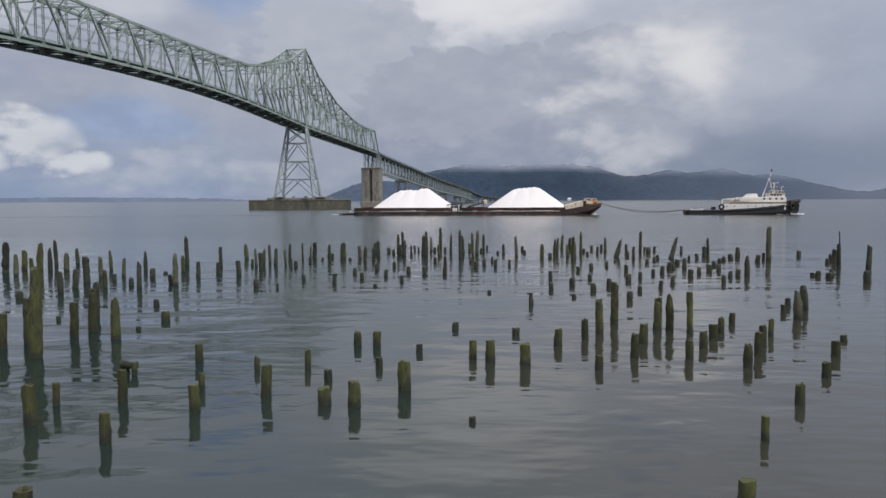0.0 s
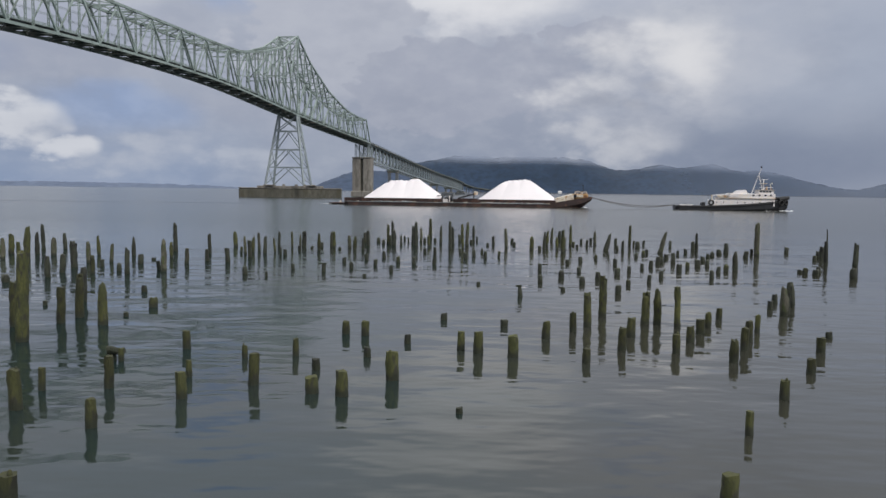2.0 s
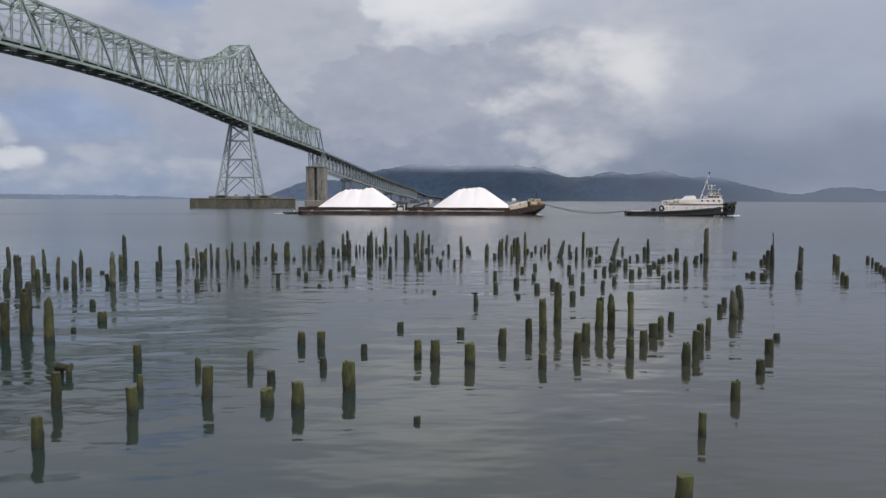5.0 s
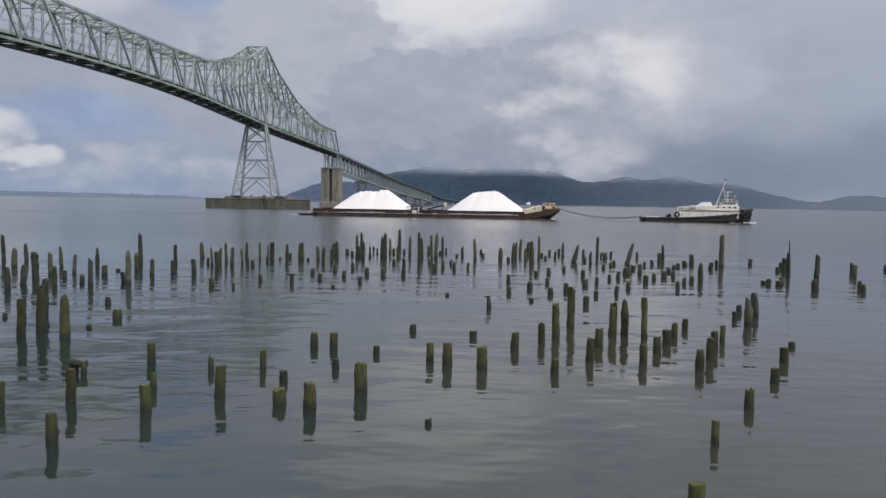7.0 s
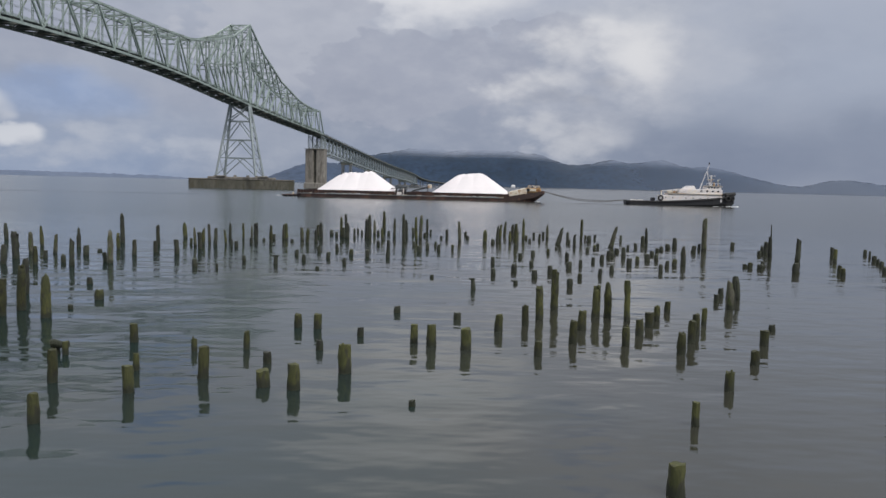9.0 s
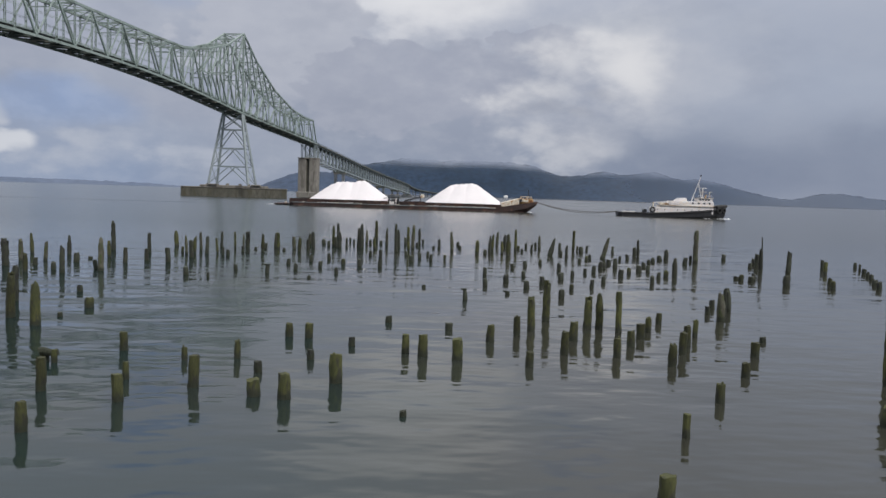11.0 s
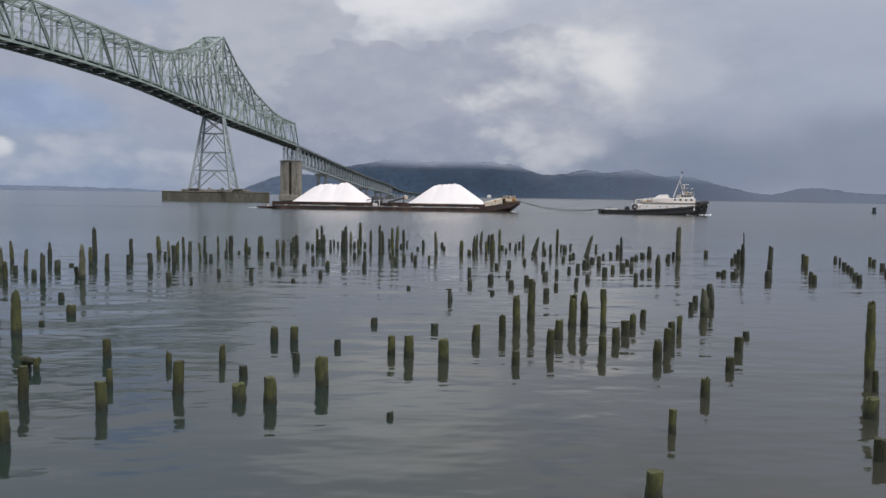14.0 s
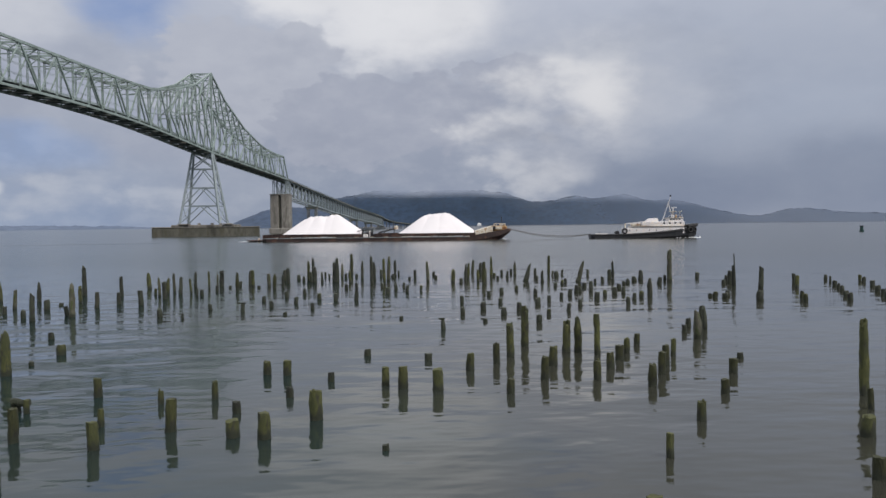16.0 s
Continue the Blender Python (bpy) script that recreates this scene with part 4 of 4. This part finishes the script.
def far_house():
    d, a = 3280.0, radians(9.15)
    t = thing("shore_house", pose(d * math.sin(a), d * math.cos(a), 0, 0, 0, -9), "small white building at the water's far edge", "house")
    part("wall", solid((-8, -5, -1), (8, 5, 6)), BARN, t)
    bm = bmesh.new()
    v = [bm.verts.new(p) for p in ((-9, -6, 6), (9, -6, 6), (9, 6, 6), (-9, 6, 6), (-5, 0, 11), (5, 0, 11))]
    for f in ((3, 2, 1, 0), (0, 1, 5, 4), (2, 3, 4, 5), (1, 2, 5), (3, 0, 4)):
        bm.faces.new([v[i] for i in f])
    part("roof", bm, BARN, t)


channel_marker()
far_house()

# ---- pilings: x, y, height over the water and thickness ----
WEST_FAR = (
    (-42.1, 75.02, 2.83, 0.62), (-39.22, 71.53, 1.87, 0.42), (-41.52, 77.41, 1.96, 0.51), (-40.44, 76.64, 1.23, 0.37), (-37.85, 73.11, 2.86, 0.59), (-38.94, 77.29, 2.07, 0.45),
    (-41, 82.72, 2.7, 0.4), (-36.67, 75.95, 1.76, 0.49), (-28.5, 58.03, 1.6, 0.42), (-28.85, 61.03, 1.46, 0.44), (-39.35, 84.08, 1.71, 0.4), (-29.84, 65.26, 2.13, 0.52),
    (-30.32, 69.06, 1.86, 0.38), (-26.46, 60.94, 1.42, 0.34), (-32.76, 76.98, 1.84, 0.36), (-27.92, 66.18, 0.62, 0.38), (-28.7, 70.01, 1.58, 0.33), (-25.2, 62.97, 0.58, 0.36),
    (-23.73, 60.83, 1.9, 0.38), (-29.3, 76.81, 1.67, 0.36), (-25.79, 69.14, 0.77, 0.48), (-25.75, 72.28, 0.23, 0.4), (-21.56, 62.76, 2.42, 0.43), (-22.35, 63.95, 0.71, 0.35),
)
WEST_NEAR = (
    (-17.83, 33.89, 3.89, 0.5), (-20.02, 37.47, 2.14, 0.43), (-20.5, 45.92, 2.01, 0.36), (-18.24, 40.33, 2.24, 0.42), (-18.39, 38.67, 1.78, 0.4), (-16.18, 38.3, 2.1, 0.45),
    (-29.77, 54.68, 0.49, 0.5), (-18.66, 50.58, 0.4, 0.35), (-20.34, 35.76, 1.62, 0.39), (-15.8, 44.15, 0.53, 0.44), (-21.94, 44.3, 0.25, 0.26), (-12.59, 23.48, 1.22, 0.38),
    (-12.91, 25.72, 0.76, 0.21), (-9.58, 21.77, 0.81, 0.31), (-10.87, 26.12, 1.1, 0.31), (-12.53, 30.45, 0.47, 0.33), (-12.09, 30.24, 0.51, 0.21), (-9.2, 16.72, 0.53, 0.39),
    (-16.01, 40.8, 0.21, 0.25),
)
MID_FAR = (
    (-24.95, 74.79, 1.52, 0.34), (-27.16, 82.7, 2.94, 0.44), (-21.9, 69.7, 1.32, 0.37), (-20.88, 72.48, 1.04, 0.38), (-23.18, 81.36, 1.98, 0.37), (-18.68, 71.29, 1.28, 0.42),
    (-22.79, 90.65, 1.75, 0.49), (-20.09, 82.16, 0.61, 0.29), (-19.19, 80.19, 1.86, 0.29), (-17.9, 76.62, 1.63, 0.41), (-18.98, 82.56, 1.59, 0.37), (-18.94, 85.38, 1.91, 0.3),
    (-17.54, 81.7, 1.7, 0.36), (-14.75, 61.5, 0.6, 0.41), (-12.84, 60.26, 0.36, 0.22), (-16.71, 82.87, 1.5, 0.22), (-17.8, 90.62, 1.79, 0.32), (-15.52, 79.8, 0.77, 0.21),
    (-15.06, 79.8, 0.59, 0.36), (-16.06, 89.32, 1.86, 0.24), (-11.81, 66.02, 0.46, 0.35), (-15.13, 89.19, 1.54, 0.24), (-14.55, 85.31, 0.6, 0.3), (-15.14, 91.96, 1.77, 0.48),
)
MID_FAR_B = (
    (-13.68, 88.53, 0.29, 0.31), (-12.64, 86.67, 1.8, 0.38), (-12.89, 90.63, 0.59, 0.4), (-8.97, 64.18, 0.63, 0.33), (-11.92, 91.77, 1.77, 0.32), (-11.43, 90.51, 1.84, 0.39),
    (-9.65, 90.4, 1.44, 0.39), (-8.72, 87.01, 1.64, 0.38), (-7.92, 88.6, 1.41, 0.31), (-8.49, 98.24, 1.39, 0.43), (-7.81, 94.27, 1.82, 0.41), (-8.16, 71.93, 0.5, 0.37),
    (-7, 67.13, 0.53, 0.34), (-6.4, 75.17, 0.6, 0.38), (-5.14, 69.71, 0.58, 0.37), (-7.01, 100.53, 0.6, 0.44), (-6.17, 97.39, 0.59, 0.34), (-4.89, 77.95, 0.58, 0.34),
    (-5.59, 97.35, 2.42, 0.34), (-5.85, 113.43, 2.18, 0.39), (-4.69, 94.65, 1.92, 0.49), (-5.28, 96.71, 1.19, 0.33), (-3.26, 73.02, 0.54, 0.38), (-3.45, 64.66, 0.51, 0.32),
)
CENTRE_FAR = (
    (-4.34, 106.35, 0.54, 0.27), (-3.89, 95.2, 0.44, 0.33), (-3.82, 104.82, 0.63, 0.27), (-3.2, 102.08, 0.57, 0.26), (-2.54, 96.56, 2.3, 0.33), (-2.1, 95.45, 2.9, 0.5),
    (-1.75, 71.68, 0.65, 0.37), (-1.6, 103.29, 1.83, 0.36), (-1.07, 101.95, 0.57, 0.36), (-0.89, 84.27, 0.55, 0.37), (-0.51, 94.11, 1.38, 0.33), (-0.35, 111.68, 2.71, 0.48),
    (0.26, 102.53, 0.52, 0.35), (0.19, 79.21, 1.04, 0.34), (0.13, 71.47, 0.67, 0.41), (0.97, 99.09, 2.31, 0.34), (2, 90.59, 3.21, 0.39), (2.49, 96.94, 2.26, 0.34),
    (3.48, 103.16, 0.99, 0.36), (2.99, 85.3, 0.51, 0.36), (3.47, 91.3, 2.92, 0.32), (4.12, 95.65, 3, 0.41), (3.24, 77.78, 0.61, 0.39), (-5.33, 60.89, 0.22, 0.31),
)
CENTRE_FAR_B = (
    (4.92, 100.73, 0.47, 0.35), (5.41, 104.55, 2.12, 0.36), (5.9, 105.3, 0.63, 0.27), (4.25, 81.12, 0.64, 0.35), (5.34, 85.17, 0.51, 0.29), (5.31, 79.24, 0.66, 0.35),
    (6.76, 96.78, 0.36, 0.34), (7.64, 99.12, 1.06, 0.35), (6.79, 80.49, 0.56, 0.28), (8.77, 93.54, 2.32, 0.41), (10.45, 103.42, 0.58, 0.36), (10.17, 97.92, 0.41, 0.42),
    (3.31, 56.16, 0.25, 0.28), (5.68, 50.4, 0.65, 0.3), (11.59, 91.8, 1.53, 0.48), (12.31, 90.23, 0.5, 0.4), (13.34, 93.82, 1.95, 0.33), (14.1, 96.71, 2.01, 0.34),
    (16.06, 105.95, 1.93, 0.37), (9.19, 66.95, 0.63, 0.34), (8.12, 58.54, 0.55, 0.34), (-10.47, 87.92, 0.26, 0.38),
)
EAST_FAR = (
    (14.55, 91.62, 1.46, 0.32), (17.1, 105.76, 1.55, 0.46), (14.67, 88.3, 2.42, 0.39), (15.41, 91.57, 1.66, 0.32), (12.68, 73.38, 0.44, 0.38), (10.15, 61.29, 0.6, 0.45),
    (9.01, 53.68, 0.24, 0.31), (17.11, 97.12, 2.61, 0.34), (17.84, 99.21, 0.51, 0.35), (17.46, 94.48, 0.4, 0.33), (19.59, 103.18, 0.62, 0.37), (14.31, 75.53, 0.53, 0.4),
    (12.39, 65.92, 0.46, 0.34), (11.11, 57.7, 0.54, 0.43), (19.18, 97.31, 0.83, 0.34), (21.13, 104.51, 0.69, 0.37), (21.09, 101.77, 1.8, 0.36), (16.37, 78.36, 0.51, 0.34),
    (12.85, 60.39, 0.59, 0.4), (18.47, 84.05, 0.23, 0.3), (23.02, 98.34, 1.04, 0.35), (21.83, 92.38, 0.51, 0.33), (21.57, 88.58, 1.41, 0.32),
)
EAST_FAR_B = (
    (17.07, 72.85, 0.58, 0.38), (15.24, 64.19, 0.57, 0.47), (12.49, 52.23, 0.58, 0.43), (25.07, 99.42, 2.62, 0.36), (16.89, 66.88, 0.5, 0.34), (14.38, 57.04, 0.42, 0.3),
    (25.41, 98.8, 0.71, 0.26), (25.47, 97.09, 0.68, 0.58), (21.46, 82.22, 0.42, 0.37), (27.25, 100.84, 0.65, 0.36), (22.9, 84.69, 0.47, 0.38), (23.91, 87.04, 0.49, 0.31),
    (18.74, 69.62, 0.49, 0.31), (19.99, 71.23, 0.6, 0.39), (16.47, 59.08, 0.58, 0.31), (21.65, 74.81, 0.66, 0.45), (22.13, 75.36, 0.56, 0.41), (18.4, 62.61, 0.53, 0.33),
    (29.71, 97.64, 0.83, 0.35), (24.28, 80.9, 0.45, 0.44), (23.59, 76.38, 0.91, 0.4), (21.46, 67.68, 0.6, 0.46), (26.9, 85.52, 0.51, 0.31),
)
EAST_ROW = (
    (28.53, 87.88, 0.53, 0.4), (23.18, 70.69, 0.53, 0.38), (31.06, 92.99, 1.04, 0.49), (31.52, 92.98, 2.05, 0.34), (24.78, 72.69, 0.61, 0.56), (27.17, 78.24, 0.47, 0.43),
    (29.04, 82.1, 0.46, 0.37), (25.71, 72.82, 0.64, 0.4), (30.3, 84.3, 0.47, 0.47), (32.27, 87.67, 0.53, 0.54), (33.76, 89.62, 1.1, 0.5), (22.63, 62.86, 0.61, 0.35),
    (24.6, 66.88, 0.56, 0.37), (25.81, 68.29, 0.57, 0.42), (27.01, 69.35, 1.73, 0.43), (33.43, 82.97, 0.73, 0.52), (35.55, 86.7, 0.71, 0.33), (35.86, 86.09, 3.74, 0.54),
    (41.26, 90.7, 0.68, 0.52), (39.64, 80.57, 0.52, 0.39), (41.62, 83.86, 0.75, 0.48), (41.02, 81.94, 1.37, 0.48), (38.59, 76.18, 2.3, 0.36), (39.02, 76.7, 3.5, 0.15), (32.14, 66.85, 0.53, 0.43),
)
EAST_ROW_B = (
    (32.1, 67.78, 0.25, 0.39), (32.64, 65.98, 0.46, 0.53), (33.76, 67.76, 0.53, 0.39), (40.97, 75.18, 2.23, 0.49), (34.24, 63.01, 0.87, 0.57), (20.13, 46.04, 0.47, 0.32),
    (21.53, 48.63, 0.55, 0.34), (19.88, 43.66, 1.56, 0.45), (23.14, 50.23, 1.14, 0.31), (21.91, 46.96, 1.51, 0.26),
)
NEAR_ROW = (
    (-10.34, 32.77, 0.75, 0.32), (-8.7, 27.82, 0.62, 0.21), (-8.05, 24.94, 0.85, 0.34), (-7.49, 31.07, 0.5, 0.23), (-6.17, 26.8, 1.09, 0.34), (-5.54, 31.56, 0.7, 0.25),
    (-4.35, 29.14, 0.41, 0.3), (-3.98, 25.78, 0.54, 0.43), (-2.95, 25.41, 0.85, 0.42), (-4.05, 36.5, 0.62, 0.34), (-3.12, 36.2, 0.67, 0.37), (-2.63, 31.5, 0.4, 0.3),
    (-1.08, 34.4, 0.38, 0.27), (-1.41, 27.68, 1.02, 0.44), (0.87, 23.52, 0.18, 0.2), (0.62, 40.9, 0.33, 0.35), (3.64, 39.09, 0.34, 0.37), (1.25, 33.11, 0.78, 0.31),
    (1.96, 32.51, 0.91, 0.4), (3.35, 31.92, 0.85, 0.44), (5.32, 36, 0.79, 0.37),
)
EAST_NEAR = (
    (6.87, 37.73, 0.94, 0.33), (6.18, 30.79, 0.57, 0.32), (8.21, 33.32, 0.98, 0.32), (9.44, 36.62, 0.89, 0.41), (10.44, 32.92, 0.8, 0.32), (11.87, 35.43, 0.7, 0.38),
    (13.05, 37.58, 0.69, 0.4), (14.12, 39.49, 0.72, 0.3), (15.61, 42.06, 0.58, 0.32), (12.24, 31.19, 0.9, 0.34), (13.68, 33.69, 0.99, 0.34), (14.73, 35.78, 0.95, 0.34),
    (16.14, 38.29, 0.84, 0.27), (11.78, 25.52, 0.64, 0.32), (9.02, 21.61, 0.69, 0.22), (6.54, 16.55, 0.72, 0.37), (14.51, 29.34, 0.58, 0.33), (16.87, 33.38, 0.64, 0.38),
    (18.92, 36.68, 0.32, 0.3), (9.35, 42.55, 2.24, 0.41), (7.9, 39.32, 1.73, 0.38), (11.08, 40.27, 1.65, 0.42), (11.72, 40.25, 1.88, 0.39), (12.44, 39.2, 2.09, 0.3),
)
EAST_EDGE = (
    (47.16, 79.63, 1.08, 0.4), (44.9, 75.27, 1.21, 0.38), (38.33, 63.44, 0.71, 0.38), (37.59, 61.7, 0.64, 0.37), (53.41, 83.69, 0.62, 0.35), (51.82, 80.35, 0.68, 0.25),
    (49.56, 76.05, 0.53, 0.4), (48.1, 73.23, 0.47, 0.3), (46.39, 70.08, 0.52, 0.37), (43.43, 65.04, 0.52, 0.45), (41.8, 61.96, 0.62, 0.43), (55.82, 81.13, 0.71, 0.34),
    (55.07, 79.35, 0.59, 0.42), (52.52, 74.33, 0.63, 0.47), (49.02, 68.61, 0.62, 0.48), (47.54, 65.76, 0.56, 0.41), (46.3, 63.46, 0.57, 0.51), (19.61, 28.18, 2.96, 0.35),
    (18.38, 26.02, 0.76, 0.2), (16, 22.78, 0.63, 0.44), (13.62, 18.91, 0.6, 0.37),
)
LEANING = (
    (20.25, 91.28, 1.98, 0.49), (25.79, 88.33, 2.5, 0.46),
)


def piling(x, y, height, thick, seed, tilt=0.0):
    rnd = random.Random(seed)
    far = math.hypot(x, y) > 46
    n = 10 if far else 14
    stub = height < 0.42
    slender = far and height / thick > 4.6 and thick < 0.5
    rings = max(3, min(18, int(height / 0.14)))
    split = rnd.uniform(0.2, 0.75) if height > 1.3 and rnd.random() < 0.55 else 0.0
    gap = rnd.uniform(0.1, 0.6)
    tip = 0.09 if rnd.random() < 0.03 and height > 1 else 0.034 if far else 0.022
    lean = (tilt, 0.0) if tilt else (rnd.gauss(0, tip), rnd.gauss(0, tip))
    off = rnd.uniform(0, 100)
    r0 = thick / 2
    bm = bmesh.new()
    rows = []
    sharp = rnd.uniform(0.05, 0.6) if slender else rnd.uniform(0.2, 0.6) if height > 1.4 and rnd.random() < 0.7 else rnd.choice((0.0, 0.0, 0.05, 0.15))
    side = rnd.uniform(0, math.tau)
    for i in range(-1, rings + 1):
        f = max(i, 0) / rings
        z = -0.8 if i < 0 else height * f
        row = []
        for k in range(n):
            a = math.tau * k / n
            c, s = math.cos(a), math.sin(a)
            g = noise.noise(Vector((c * 0.9, s * 0.9, z * 1.6 + off)))
            fur = noise.noise(Vector((c * 3, s * 3, z * 5 + off)))
            r = r0 * (1.05 - 0.06 * f + (0.32 if far else 0.20) * g + 0.15 * fur)
            top = 0.0
            if tilt:
                r *= 1.25 - 0.4 * f
            if f > 0.55:
                q = (f - 0.55) / 0.45
                r *= 1 - sharp * 0.75 * q ** 1.3
                jag = 0.20 if slender else 0.09 if far else 0.05
                if i == rings:
                    top = thick * (jag * 4 * noise.noise(Vector((c * 1.3 + off, s * 1.3, 3.3))) + (0.5 * sharp * math.cos(a - side)))
                    r *= 0.9 if far else 0.97
                    top -= split if math.cos(a - side) > gap else 0.0
            row.append(bm.verts.new((r * c + lean[0] * z, r * s + lean[1] * z, z + top)))
        rows.append(row)
    for a, b in zip(rows, rows[1:]):
        for k in range(n):
            bm.faces.new((a[k], a[(k + 1) % n], b[(k + 1) % n], b[k]))
    dome = bm.verts.new((lean[0] * height, lean[1] * height, height + thick * rnd.uniform(-0.06, 0.05) * (0 if slender else 1)))
    # the sawn or broken end has a hard rim of its own
    rim = [bm.verts.new(v.co) for v in rows[-1]]
    for k in range(n):
        bm.faces.new((rim[k], rim[(k + 1) % n], dome))
    if not far and not stub and rnd.random() < 0.25:
        # a clump of moss or a worn core that stands above the rim
        a = rnd.uniform(0, 6.28)
        add_tube(bm, [(0.35 * r0 * math.cos(a), 0.35 * r0 * math.sin(a), height - 0.1), (0.4 * r0 * math.cos(a), 0.4 * r0 * math.sin(a), height + rnd.uniform(0.04, 0.12))], r0 * 0.4, 7, r0 * 0.2)
    pick = rnd.random()
    wood = PILING
    if far and pick < (0.92 if height < 1.15 else 0.4) or stub:
        wood = DARK_WOOD
    elif slender and pick < 0.75 or far and pick < 0.65:
        wood = GREY_WOOD
    ob = new("piling", mesh_of("piling", bm, wood, True))
    ob.matrix_world = pose(x, y, 0, 0, 0, 0 if tilt else rnd.uniform(0, 360))
    if tilt:
        label = "broken dock piling leaning far over above the water"
    elif stub:
        label = "rotted stump of a dock piling barely above the water"
    elif slender:
        label = "tall thin weathered dock piling with a splintered top" if wood is GREY_WOOD else "tall thin mossy dock piling with a splintered top"
    elif height > 1.5:
        label = "tall mossy wooden dock piling standing in the water"
    else:
        label = "short mossy wooden dock piling standing in the water"
    return tagged(ob, label, "piling", "old dock pilings")


def cap_plank(x, y, z, length, turn, thick=0.09, wood=DARK_WOOD):
    """A broken plank or cap timber left on top of a piling."""
    bm = bmesh.new()
    if thick > 0.2:
        pts = [(length * (f - 0.5), 0.02 * math.sin(f * 9), 0.03 * math.sin(f * 7)) for f in (0, 0.2, 0.4, 0.6, 0.8, 1)]
        add_tube(bm, pts, thick * 0.62, 9, thick * 0.5)
    for k in range(2 if thick < 0.2 else 0):
        add_beam(bm, (-length / 2 + 0.04 * k, 0.05 * k, -0.02 * k), (length / 2 - 0.05 * k, 0.05 * k, 0.02), 0.16 + thick * 0.5, thick)
    ob = new("cap_timber", mesh_of("cap_timber", bm, wood))
    ob.matrix_world = pose(x, y, z, 0, 3, turn)
    return tagged(ob, "broken dark timber resting across a mossy piling", "timber", "cap timbers")


number = 0
for stand in (WEST_FAR, WEST_NEAR, MID_FAR, MID_FAR_B, CENTRE_FAR, CENTRE_FAR_B, EAST_FAR, EAST_FAR_B, EAST_ROW, EAST_ROW_B, NEAR_ROW, EAST_NEAR, EAST_EDGE):
    for row in stand:
        number += 1
        piling(*row, number)
for row in LEANING:
    number += 1
    piling(*row, number, 0.24)

cap_plank(-8.97, 64.18, 0.665, 0.58, 4)
cap_plank(5.58, 50.38, 0.685, 0.36, 10)
cap_plank(-12.33, 30.32, 0.40, 0.66, 8, 0.25, PILING)
